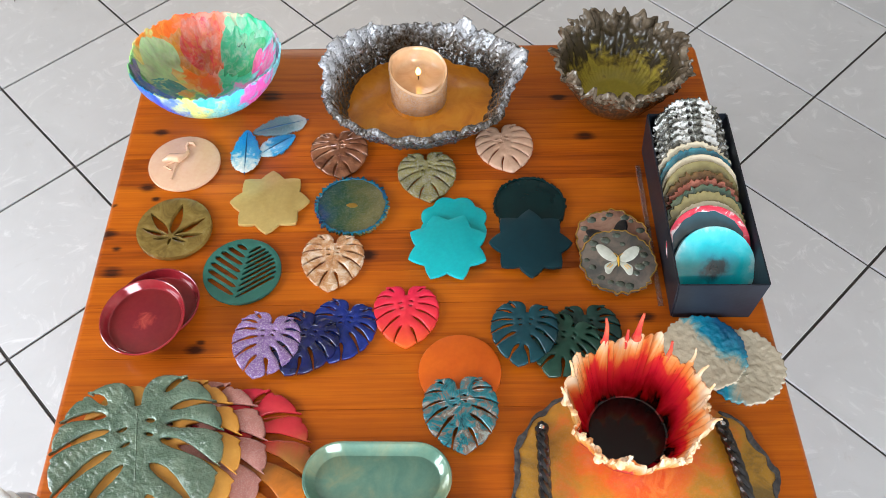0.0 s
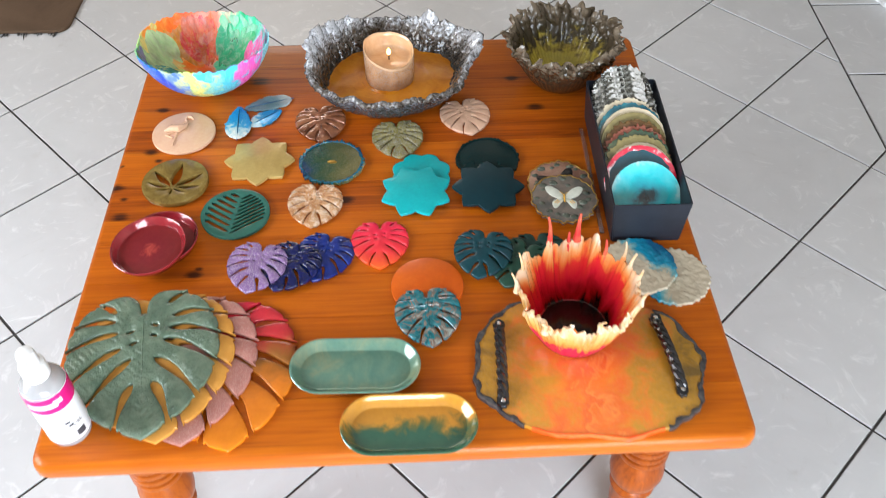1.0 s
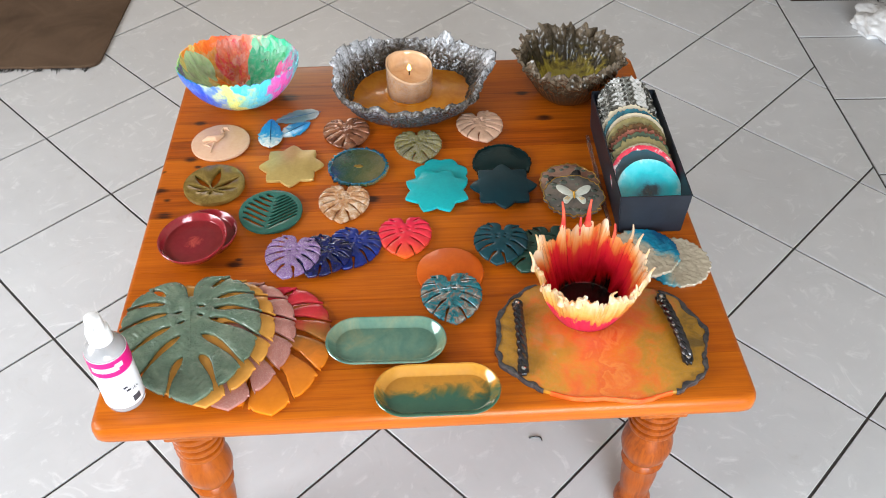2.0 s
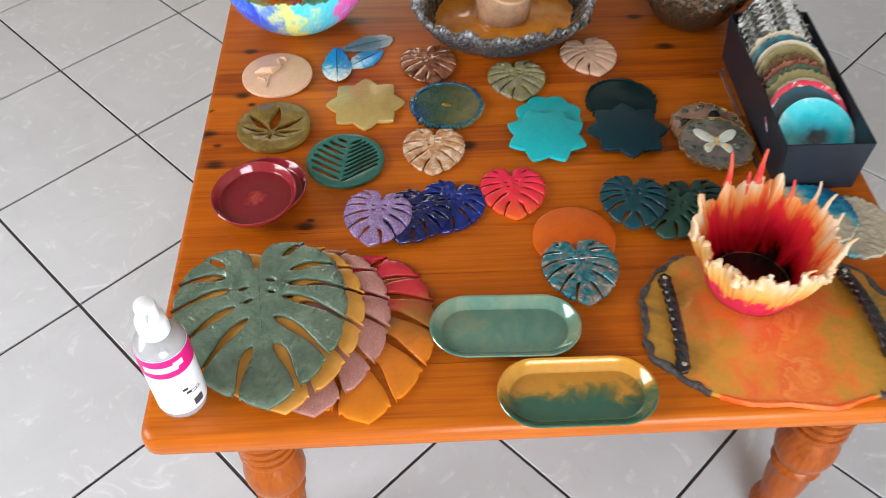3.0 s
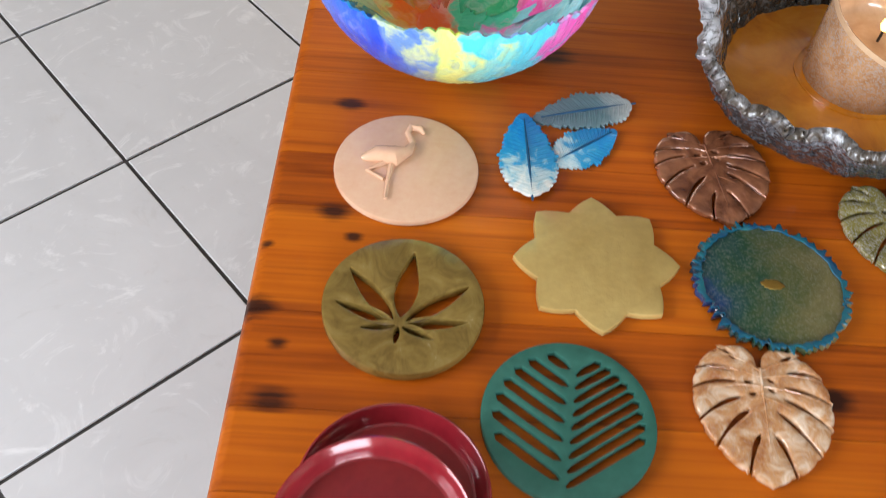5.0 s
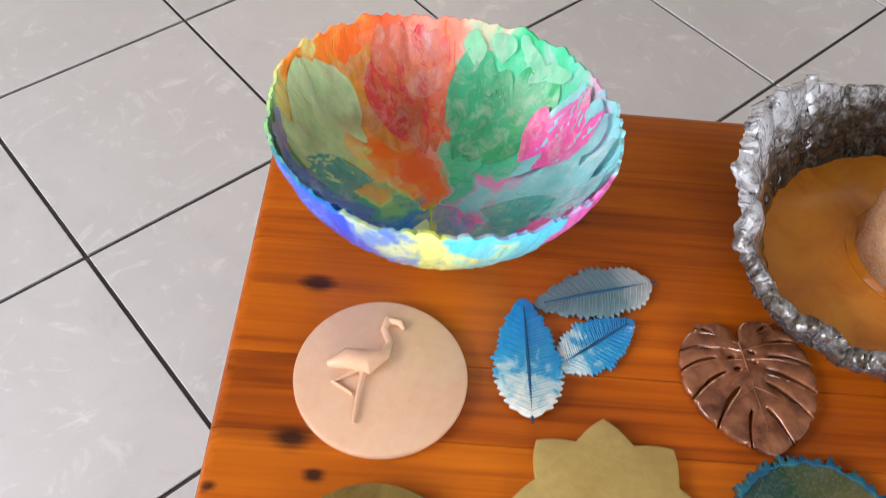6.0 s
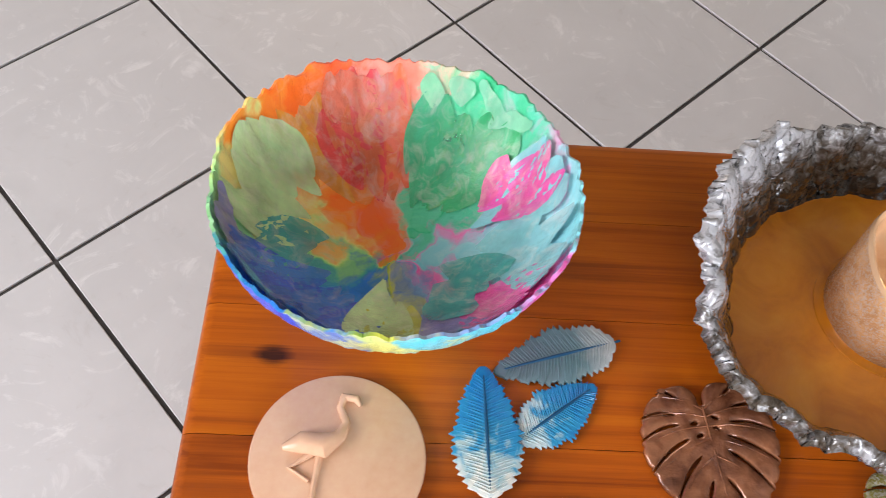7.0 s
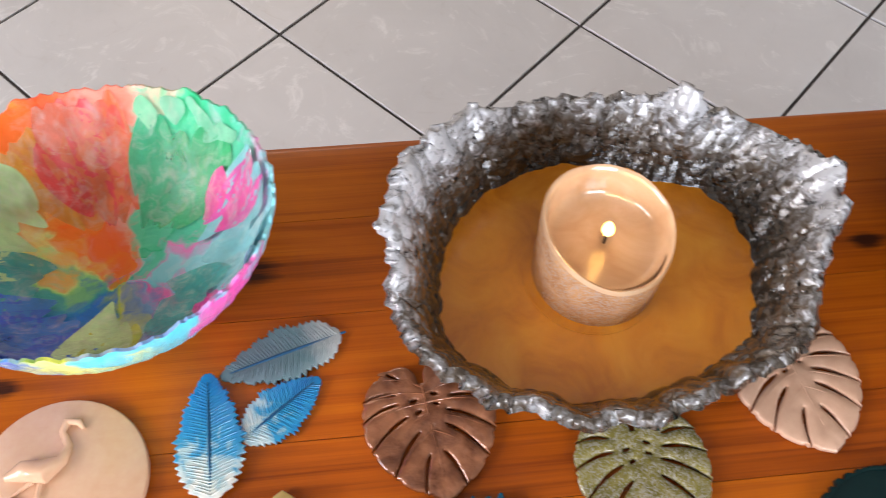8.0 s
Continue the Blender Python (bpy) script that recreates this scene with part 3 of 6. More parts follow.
# ---- leaf coasters ----
SETS = {
    "brown": resin("copper_brown_resin", [(0.3, (0.10, 0.028, 0.011)), (0.7, (0.40, 0.155, 0.070))], 48, 0.18, 0.3, bump=0.4, coat=0.9),
    "gold": resin("gold_green_glitter", [(0.3, (0.10, 0.085, 0.015)), (0.7, (0.26, 0.22, 0.05))], 40, 0.22, glitter=0.5, bump=0.7),
    "pale": resin("pale_pink_resin", [(0.3, (0.56, 0.33, 0.22)), (0.7, (0.70, 0.45, 0.32))], 20, 0.3),
    "beige": resin("clear_rose_glitter", [(0.32, (0.38, 0.13, 0.035)), (0.5, (0.54, 0.27, 0.11)), (0.7, (0.78, 0.60, 0.44))], 70, 0.12, glitter=0.12, bump=0.9, bscale=90, coat=0.8),
    "purple": resin("lilac_glitter", [(0.3, (0.13, 0.06, 0.19)), (0.7, (0.29, 0.155, 0.37))], 30, 0.3, glitter=0.35, bump=0.6),
    "navy": resin("navy_resin", [(0.3, (0.001, 0.003, 0.028)), (0.7, (0.004, 0.010, 0.10))], 40, 0.12, bump=0.9, bscale=90, coat=0.5),
    "blue": resin("pearl_blue_resin", [(0.3, (0.001, 0.006, 0.07)), (0.7, (0.006, 0.030, 0.26))], 40, 0.12, 0.1, bump=0.9, bscale=90, coat=0.5),
    "red": resin("coral_red_resin", [(0.0, (0.80, 0.12, 0.02)), (0.35, (0.74, 0.035, 0.045)), (1.0, (0.66, 0.012, 0.06))], 30, 0.3, axis=1, span=(-0.05, 0.05)),
    "teal": resin("petrol_resin", [(0.3, (0.004, 0.035, 0.05)), (0.7, (0.008, 0.06, 0.075))], 25, 0.25),
    "green": resin("bottle_green_resin", [(0.3, (0.010, 0.045, 0.032)), (0.7, (0.022, 0.08, 0.055))], 25, 0.28),
    "dark_green": resin("dark_green_resin", [(0.3, (0.006, 0.026, 0.024)), (0.7, (0.016, 0.055, 0.045))], 25, 0.26),
    "marbled": resin("marbled_teal_resin", [(0.32, (0.006, 0.03, 0.04)), (0.46, (0.01, 0.16, 0.19)), (0.55, (0.16, 0.10, 0.07)), (0.68, (0.30, 0.36, 0.33))], 45, 0.12, coat=1.0, distort=2.0, bump=0.5, bscale=90),
}
G = "leaf coasters on the table"
LX, LY = 0.0450, 0.0455


def leaf_coaster(x, y, rz, key, label, z=0.0, seed=0, gap=1.2, thick=0.0055, dome=0.0008, scale=1.0, vein=0.0, ry=0.0):
    return leaf_thing("leaf_coaster", on_table(x, y, rz, z, 0, ry), LX * scale, LY * scale, thick, SETS[key], label, "coaster", G, gap, seed, 0.06, dome, vein)


leaf_coaster(-0.1320, 1.1250, 10, "brown", "translucent copper brown leaf coaster", seed=11, gap=0.6, vein=0.001)
leaf_coaster(0.0040, 1.0830, 6, "gold", "gold green glitter leaf coaster beside the silver bowl", seed=12, gap=0.8)
leaf_coaster(0.1230, 1.1410, 12, "pale", "pale pink resin leaf coaster", seed=13, gap=0.8, vein=0.0008)
leaf_coaster(-0.1250, 0.9240, -2, "beige", "clear rose glitter leaf coaster", seed=14, gap=0.9, vein=0.0012)
leaf_coaster(-0.1020, 0.8125, -14, "blue", "pearly dark blue leaf coaster", seed=15, vein=0.001)
leaf_coaster(-0.1500, 0.7885, -22, "navy", "navy blue leaf coaster lying on another", 0.006, 16, vein=0.001)
leaf_coaster(-0.1990, 0.7845, -10, "purple", "lilac glitter leaf coaster lying on a navy one", 0.0105, 17, gap=1.5, ry=2)
leaf_coaster(-0.0170, 0.8375, 2, "red", "coral red leaf coaster", seed=18, gap=1.0)
leaf_coaster(0.2260, 0.8105, 4, "dark_green", "dark green leaf coaster", seed=19, gap=1.3)
leaf_coaster(0.1910, 0.7905, -26, "green", "bottle green leaf coaster lying on a darker one", 0.006, 20, gap=1.4)
leaf_coaster(0.1390, 0.8065, -10, "teal", "petrol blue leaf coaster", 0.0115, 21, gap=1.3)

ORANGE = resin("orange_resin", [(0.3, (0.56, 0.085, 0.005)), (0.7, (0.64, 0.12, 0.008))], 18, 0.3)
disc = part("round_coaster", slab(circle(0.0535, 72), (), 0, 0.005), ORANGE)
thing(disc, on_table(0.0560, 0.7550), "plain orange round resin coaster", "coaster", "round coasters")
leaf_coaster(0.0580, 0.6930, 6, "marbled", "glossy marbled teal leaf coaster lying on an orange disc", 0.0052, 22, gap=1.1, vein=0.0014, thick=0.007, scale=1.07)

# ---- round coasters ----
PEACH = resin("peach_resin", [(0.3, (0.74, 0.43, 0.27)), (0.7, (0.80, 0.51, 0.34))], 18, 0.25, let=0.1)
base = part("round_coaster", slab(circle(0.0545, 80), (), 0, 0.006, 0.002), PEACH)
relief = bmesh.new()
tube([(-0.020, 0.002, 0.006), (-0.010, 0.006, 0.0075), (0.002, 0.006, 0.0085), (0.010, 0.013, 0.0085), (0.012, 0.022, 0.008), (0.007, 0.031, 0.008), (0.008, 0.038, 0.008), (0.015, 0.038, 0.008), (0.018, 0.034, 0.007)],
     [0.002, 0.007, 0.008, 0.004, 0.0024, 0.0022, 0.003, 0.0026, 0.0012], 10, relief)
tube([(0.001, 0.0, 0.007), (0.001, -0.016, 0.007), (0.002, -0.034, 0.007)], [0.0022, 0.0015, 0.0014], 8, relief)
tube([(-0.004, 0.0, 0.007), (-0.014, -0.010, 0.007), (-0.002, -0.016, 0.007)], [0.0022, 0.0015, 0.0013], 8, relief)
for v in relief.verts:
    v.co.x, v.co.y = v.co.x * 1.12 - 0.012, v.co.y * 1.03 - 0.001
part("raised_relief", relief, PEACH, base, "plain raised relief in the same peach resin")
thing(base, on_table(-0.3680, 1.1030, -4), "peach resin round coaster with a raised relief", "coaster", "round coasters")


def star(r, valley, petals, k=8, power=1.6, turn=0.0):
    """Pointed petals with gently bowed sides; power: how far the sides bow outwards."""
    out = []
    step = math.pi / petals
    for p in range(petals * 2):
        a, b = (r, valley) if p % 2 == 0 else (valley, r)
        ta, tb = turn + p * step, turn + (p + 1) * step
        ax_, ay_, bx, by = a * math.cos(ta), a * math.sin(ta), b * math.cos(tb), b * math.sin(tb)
        for i in range(k):
            u = i / k
            bow = 1 + power * 0.03 * math.sin(math.pi * u)
            out.append(((ax_ + (bx - ax_) * u) * bow, (ay_ + (by - ay_) * u) * bow))
    return out


GOLD_STAR = resin("olive_gold_resin", [(0.3, (0.42, 0.28, 0.085)), (0.7, (0.54, 0.39, 0.14))], 14, 0.28, 0.2, bump=0.2)
TURQ = resin("turquoise_resin", [(0.3, (0.005, 0.34, 0.37)), (0.7, (0.01, 0.42, 0.44))], 14, 0.3)
PETROL = resin("dark_petrol_resin", [(0.3, (0.002, 0.022, 0.032)), (0.7, (0.003, 0.033, 0.045))], 14, 0.3, coat=0.08)
DEEP_GREEN = resin("deep_green_resin", [(0.3, (0.001, 0.014, 0.016)), (0.7, (0.002, 0.022, 0.023))], 14, 0.2, coat=0.12)
thing(part("star_coaster", slab(star(0.0590, 0.0460, 8, power=1.0), (), 0, 0.006), GOLD_STAR), on_table(-0.2270, 1.0300, 2), "olive gold eight-pointed star coaster", "coaster", "star coasters")
thing(part("flower_coaster", slab(star(0.0505, 0.0440, 8, power=1.6, turn=0.39), (), 0, 0.005), TURQ), on_table(0.0450, 0.9940, 0), "turquoise flower-shaped coaster under a star", "coaster", "star coasters")
thing(part("star_coaster", slab(star(0.0590, 0.0455, 8, power=1.0), (), 0, 0.006), TURQ), on_table(0.0370, 0.9490, 22, 0.0052), "turquoise eight-pointed star coaster", "coaster", "star coasters")
geo = part("geode_coaster", slab(circle(0.0525, 160, jag=0.09, waves=14, seed=3.0), (), 0, 0.005), DEEP_GREEN)
part("raised_rim", slab(circle(0.0525, 160, jag=0.09, waves=14, seed=3.0), [circle(0.0495, 80)], 0.005, 0.0064, 0.0006), DEEP_GREEN, geo)
thing(geo, on_table(0.1560, 1.0290), "glossy deep green geode coaster with a notched rim", "coaster", "geode coasters")
thing(part("star_coaster", slab(star(0.0590, 0.0455, 8, power=1.0), (), 0, 0.006), PETROL), on_table(0.1540, 0.9550, 0, 0.0078), "dark petrol eight-pointed star coaster", "coaster", "star coasters")

OLIVE_GOLD = resin("marbled_olive_gold", [(0.3, (0.17, 0.105, 0.025)), (0.55, (0.27, 0.18, 0.045)), (0.66, (0.30, 0.21, 0.065)), (0.72, (0.62, 0.52, 0.32)), (0.78, (0.28, 0.19, 0.05))], 35, 0.25, 0.25, distort=2.2, bump=0.25)


def petal(cx, cy, ang, length, width, k=9):
    """A pointed slot that starts near (cx, cy)."""
    c, s = math.cos(radians(ang)), math.sin(radians(ang))
    up = [(0.12 + 0.88 * i / k, width * math.sin(math.pi * (i / k) ** 0.8) + 0.0003) for i in range(k + 1)]
    pts = [(u * length, v) for u, v in up] + [(u * length, -v) for u, v in reversed(up)]
    return [(cx + x * c - y * s, cy + x * s + y * c) for x, y in pts]


slots = [petal(0, -0.018, a, ln, w) for a, ln, w in ((90, 0.060, 0.0072), (44, 0.056, 0.0050), (136, 0.056, 0.0056), (14, 0.045, 0.0034), (166, 0.045, 0.0034), (-14, 0.024, 0.002), (194, 0.024, 0.002), (270, 0.013, 0.0013))]
thing(part("cutout_coaster", slab(circle(0.054, 80), slots, 0, 0.009, 0.002), OLIVE_GOLD), on_table(-0.3580, 0.9780, -5), "thick marbled olive gold coaster with a cut-out leaf", "coaster", "round coasters")

PALM = resin("sea_green_resin", [(0.3, (0.022, 0.105, 0.080)), (0.7, (0.04, 0.15, 0.115))], 18, 0.26)
slots = []
R = 0.0475


def slot(ax_, ay_, ang, w, gap):
    """A straight slot from the midrib out to the ring, cut off by the circle."""
    c, s = math.cos(radians(ang)), math.sin(radians(ang))
    b = ax_ * c + ay_ * s
    end = -b + math.sqrt(max(1e-9, b * b + R * R - ax_ * ax_ - ay_ * ay_))
    if end < 0.006:
        return None
    e2 = end - w * 0.5
    return [(ax_ + c * u - s * v, ay_ + s * u + c * v) for u, v in ((0, 0.0008), (0.004, w * 0.42), (e2 * 0.5, w * 0.55), (e2, w * 0.5), (end, 0), (e2, -w * 0.5), (e2 * 0.5, -w * 0.45), (0.004, -w * 0.35), (0, -0.0008))]


for k in range(7):
    q = slot(-0.0022, -0.040 + 0.0126 * k, 152, 0.0070, 0)
    slots += [q] if q else []
for k in range(9):
    q = slot(0.0022, -0.044 + 0.0094 * k, 42, 0.0052, 0)
    slots += [q] if q else []
thing(part("cutout_coaster", slab(circle(0.0545, 80), slots, 0, 0.006, 0.0012), PALM), on_table(-0.2490, 0.9060, -6), "sea green round coaster with cut-out palm fronds", "coaster", "round coasters")

# a geode coaster in blue and green
GEODE = resin("blue_green_geode", [(0.06, (0.004, 0.03, 0.12)), (0.20, (0.006, 0.045, 0.05)), (0.38, (0.012, 0.050, 0.022)), (0.60, (0.075, 0.085, 0.025)), (0.80, (0.15, 0.13, 0.05))], 30, 0.16, axis=0, span=(-0.065, 0.065), wobble=0.7, coat=0.5, glitter=0.06)
GEODE_RIM = resin("geode_rim_blue", [(0.3, (0.002, 0.04, 0.12)), (0.7, (0.008, 0.13, 0.16))], 60, 0.2, bump=0.5, coat=0.6)
rim = circle(0.053, 260, jag=0.15, waves=17, seed=8.0)
geo = part("geode_coaster", slab(rim, (), 0, 0.006), GEODE)
part("raised_rim", slab(rim, [circle(0.0490, 90, jag=0.05, waves=9, seed=2)], 0.006, 0.0078, 0.0008), GEODE_RIM, geo, "bright blue notched rim")
GOLD_LEAF = plain("gold_leaf", (0.65, 0.42, 0.10), 0.3, 1.0, var=0.3)
part("gold_fleck", slab([(x * 0.9, y * 0.45) for x, y in circle(0.009, 24, jag=0.5, waves=3)], (), 0.006, 0.0066, 0.0002), GOLD_LEAF, geo, "small fleck of gold leaf")
thing(geo, on_table(-0.1050, 1.0230), "blue and green geode coaster with a gold fleck", "coaster", "geode coasters")

# clear coasters with stones; one carries a butterfly
CLEAR_ROSE = resin("smoky_rose_clear", [(0.35, (0.20, 0.09, 0.06)), (0.6, (0.36, 0.21, 0.15))], 30, 0.2, coat=0.5)
SMOKE = resin("smoky_grey_clear", [(0.35, (0.085, 0.085, 0.08)), (0.65, (0.20, 0.16, 0.13))], 40, 0.2, coat=0.5)
STONE = resin("grey_green_stone", [(0.3, (0.03, 0.04, 0.03)), (0.7, (0.11, 0.13, 0.10))], 120, 0.2, coat=1.0)
INK = plain("ink_black", (0.008, 0.008, 0.010), 0.25, coat=0.6)
WING = resin("pale_wing", [(0.3, (0.55, 0.58, 0.50)), (0.7, (0.72, 0.74, 0.66))], 80, 0.4)
YELLOW = plain("wing_yellow", (0.75, 0.42, 0.04), 0.35)


def wings(mat, m_parent, z, s=1.0):
    up = [(0.002, 0.004), (0.010, 0.014), (0.022, 0.021), (0.031, 0.020), (0.030, 0.012), (0.022, 0.003), (0.010, -0.002), (0.002, 0.0)]
    lo = [(0.002, -0.001), (0.012, -0.003), (0.020, -0.008), (0.019, -0.018), (0.013, -0.019), (0.006, -0.010), (0.002, -0.006)]
    for sg in (-1, 1):
        for shape, zz in ((up, z + 0.0003), (lo, z)):
            c = [(sg * x * s, y * s * 1.25) for x, y in spline(shape, 5)]
            part("wing", slab(c, (), zz, zz + 0.0009, 0.0002), mat, m_parent)


def stone_coaster(m, mat, seed, label, stones):
    rnd = random.Random(seed)
    edge = circle(0.053, 120, jag=0.10, waves=7, seed=seed)
    ob = part("stone_coaster", slab(edge, (), 0, 0.006, 0.0018), mat)
    part("gilt_edge", slab(inset(edge, -0.0004), [inset(edge, 0.0016)], 0.0045, 0.0066, 0.0006), GOLD_LEAF, ob, "thin gilt edge")
    for k in range(stones):
        t = 2 * math.pi * k / stones + rnd.uniform(-0.15, 0.15)
        r = rnd.choice((0.043, 0.038, 0.044, 0.030))
        s = rnd.uniform(0.0045, 0.0078)
        bm = bmesh.new()
        bmesh.ops.create_icosphere(bm, subdivisions=2, radius=1)
        for v in bm.verts:
            v.co *= 1 + 0.25 * noise.noise(v.co * 1.3 + Vector((k, seed, 0)))
            v.co = Vector((v.co.x * s * rnd.choice((1.0, 1.0)), v.co.y * s * 0.8, v.co.z * s * 0.4))
            v.co += Vector((r * math.cos(t), r * math.sin(t), 0.0052))
        part("stone", bm, STONE, ob)
    return thing(ob, m, label, "coaster", "stone coasters")


under = stone_coaster(on_table(0.2720, 0.9670, 20), CLEAR_ROSE, 5, "smoky rose coaster with embedded stones and a dark winged motif", 17)
wings(INK, under, 0.0062, 1.0)
over = stone_coaster(on_table(0.2740, 0.9240, -3, 0.0085), SMOKE, 7, "smoky grey coaster with a pale butterfly motif and gilt edge", 16)
wings(WING, over, 0.0062, 0.95)
part("motif_body", tube([(0, 0.006, 0.0072), (0, 0.0, 0.0078), (0, -0.010, 0.0072)], [0.0012, 0.0018, 0.0009], 8), YELLOW, over, "yellow middle of the motif")
for sg in (-1, 1):
    part("feeler", tube([(0, 0.006, 0.0072), (sg * 0.003, 0.010, 0.0072), (sg * 0.007, 0.012, 0.0072)], 0.00045, 6), YELLOW, over)
    for a, b in (((0.008, -0.008), (0.013, -0.014)), ((0.011, -0.006), (0.016, -0.012))):
        part("yellow_stroke", tube([(sg * a[0], a[1], 0.0074), (sg * b[0], b[1], 0.0074)], 0.0006, 6), YELLOW, over)

# geode coasters in cream and ocean blue
SHORE = resin("cream_and_ocean_resin", [(0.0, (0.002, 0.06, 0.14)), (0.30, (0.004, 0.20, 0.32)), (0.42, (0.12, 0.30, 0.32)), (0.52, (0.42, 0.36, 0.26)), (1.0, (0.52, 0.44, 0.32))],
              22, 0.2, axis=0, span=(0.055, -0.035), wobble=1.1, coat=1.0, bump=0.8, bscale=70)
SHORE_B = resin("ocean_and_cream_resin", [(0.0, (0.002, 0.07, 0.15)), (0.28, (0.004, 0.24, 0.36)), (0.40, (0.14, 0.32, 0.33)), (0.5, (0.42, 0.36, 0.26)), (1.0, (0.50, 0.43, 0.32))],
                22, 0.2, axis=0, span=(-0.060, 0.035), wobble=0.8, coat=1.0, bump=0.8, bscale=70)
for x, y, rz, z, mt, sd in ((0.4200, 0.7690, 10, 0.0, SHORE_B, 31.0), (0.3720, 0.7850, 40, 0.0062, SHORE, 37.0)):
    edge = circle(0.0545, 200, jag=0.09, waves=11, seed=sd)
    bm = slab(edge, (), 0, 0.006, grid=0.003, puff=-0.001, relief=lambda x, y: 0.0042 * abs(noise.noise((x * 70 + 30 * noise.noise((x * 40, y * 40, sd)), y * 70, sd))))
    thing(part("geode_coaster", bm, mt, angle=70), on_table(x, y, rz, z), "cream and ocean blue geode coaster with a rough edge", "coaster", "geode coasters")

# ---- resin feathers ----
FEATHER = resin("blue_feather_resin", [(0.0, (0.66, 0.66, 0.60)), (0.30, (0.34, 0.50, 0.54)), (0.48, (0.02, 0.26, 0.46)), (1.0, (0.006, 0.18, 0.44))], 90, 0.3, axis=1, span=(-0.04, 0.03), wobble=1.3)
FEATHER_GREY = resin("grey_feather_resin", [(0.0, (0.42, 0.46, 0.45)), (0.4, (0.12, 0.22, 0.24)), (1.0, (0.12, 0.18, 0.20))], 60, 0.35, axis=1, span=(-0.04, 0.03), wobble=0.6)


QUILL = plain("dark_blue_rib", (0.008, 0.07, 0.15), 0.35)


def feather(ax_, ay_, bx, by, width, mat, label, z=0.0):
    """A flat cast feather from its quill tip a to its broad end b."""
    ln = math.hypot(bx - ax_, by - ay_)
    right = []
    for i in range(41):
        u = i / 40
        w = width * 1.06 * math.sin(math.pi * (0.01 + 0.97 * u) ** 0.78) ** 0.78
        w *= 1 + (0.09 if i % 2 else -0.09) + 0.20 * noise.noise((i * 0.55, ax_ * 50, 0))
        right.append((max(0.0006, w), -ln / 2 + ln * u))
    pts = right + [(-x, y) for x, y in reversed(right)]
    ob = part("resin_feather", slab(pts, (), 0, 0.0032, 0.0008), mat)
    barbs = bmesh.new()
    for sg in (-1, 1):
        for k in range(3, 38):
            w, y = right[k][0] * 0.88, right[k][1]
            tube([(0, y - 0.004, 0.0031), (sg * w * 0.5, y - 0.001, 0.0033), (sg * w, y + 0.002, 0.0029)], [0.0006, 0.0007, 0.0003], 5, barbs)
    tagged(part("barb_relief", barbs, mat, ob), kind="stuff")
    part("quill", tube([(0, -ln / 2 - 0.004, 0.002), (0, 0, 0.0036), (0, ln * 0.42, 0.0034)], [0.0009, 0.0012, 0.0005], 8), QUILL, ob, "dark blue rib")
    ang = math.degrees(math.atan2(by - ay_, bx - ax_)) - 90
    return thing(ob, on_table((ax_ + bx) / 2, (ay_ + by) / 2, ang, z), label, "feather", "resin feathers")


feather(-0.1920, 1.1980, -0.2730, 1.1690, 0.0185, FEATHER_GREY, "grey blue cast resin feather")
feather(-0.2730, 1.0850, -0.2810, 1.1710, 0.0205, FEATHER, "bright blue and white cast resin feather", 0.0034)
feather(-0.2560, 1.1240, -0.2060, 1.1650, 0.0165, FEATHER, "bright blue cast resin feather with a pale middle")

# ---- red dishes ----
RED_DISH = resin("dark_red_pearl_resin", [(0.3, (0.22, 0.010, 0.018)), (0.7, (0.30, 0.020, 0.028))], 30, 0.16, 0.1, coat=0.7)
RED_SWIRL = resin("red_swirl_resin", [(0.0, (0.42, 0.07, 0.05)), (0.18, (0.30, 0.035, 0.03)), (0.34, (0.17, 0.012, 0.018)), (0.7, (0.19, 0.016, 0.020)), (1.0, (0.22, 0.02, 0.022))], 60, 0.25, axis="round", span=(0.0, 0.044), wobble=0.9, coat=0.3, distort=1.5)


def dish(m, r, label):
    prof = [(0, 0), (r * 0.83, 0), (r * 0.89, 0.002), (r * 0.98, 0.012), (r, 0.0145), (r * 1.0, 0.0165), (r * 0.98, 0.0172), (r * 0.95, 0.0160), (r * 0.885, 0.0075), (r * 0.86, 0.0058), (r * 0.83, 0.0055)]
    ob = part("round_dish", lathe(prof, 96), RED_DISH)
    part("dish_floor", slab(circle(r * 0.83, 80), (), 0.0040, 0.0057, 0.0002), RED_SWIRL, ob, "clouded red floor of the dish")
    return thing(ob, m, label, "dish", "red dishes")


dish(on_table(-0.351, 0.845), 0.0555, "dark red resin dish under another")
dish(on_table(-0.3590, 0.8135, 0, 0.0182, 3, -2), 0.0560, "dark red pearly resin dish propped on another dish")

# ---- oval trays ----
TRAY_GREEN = resin("pearl_green_resin", [(0.3, (0.08, 0.20, 0.16)), (0.5, (0.13, 0.25, 0.18)), (0.72, (0.25, 0.29, 0.17))], 18, 0.16, 0.15, coat=1.0)
TRAY_MIX = resin("orange_to_green_resin", [(0.0, (0.045, 0.13, 0.075)), (0.40, (0.03, 0.11, 0.07)), (0.52, (0.14, 0.14, 0.04)), (0.66, (0.58, 0.26, 0.03)), (1.0, (0.64, 0.29, 0.035))], 32, 0.16, 0.1, axis=1, span=(-0.05, 0.05), wobble=0.8, coat=1.0)


def stadium(hw, hh, k=20):
    pts = []
    for i in range(k + 1):
        t = -math.pi / 2 + math.pi * i / k
        pts.append((hw - hh + hh * math.cos(t), hh * math.sin(t)))
    return pts + [(-x, -y) for x, y in pts]


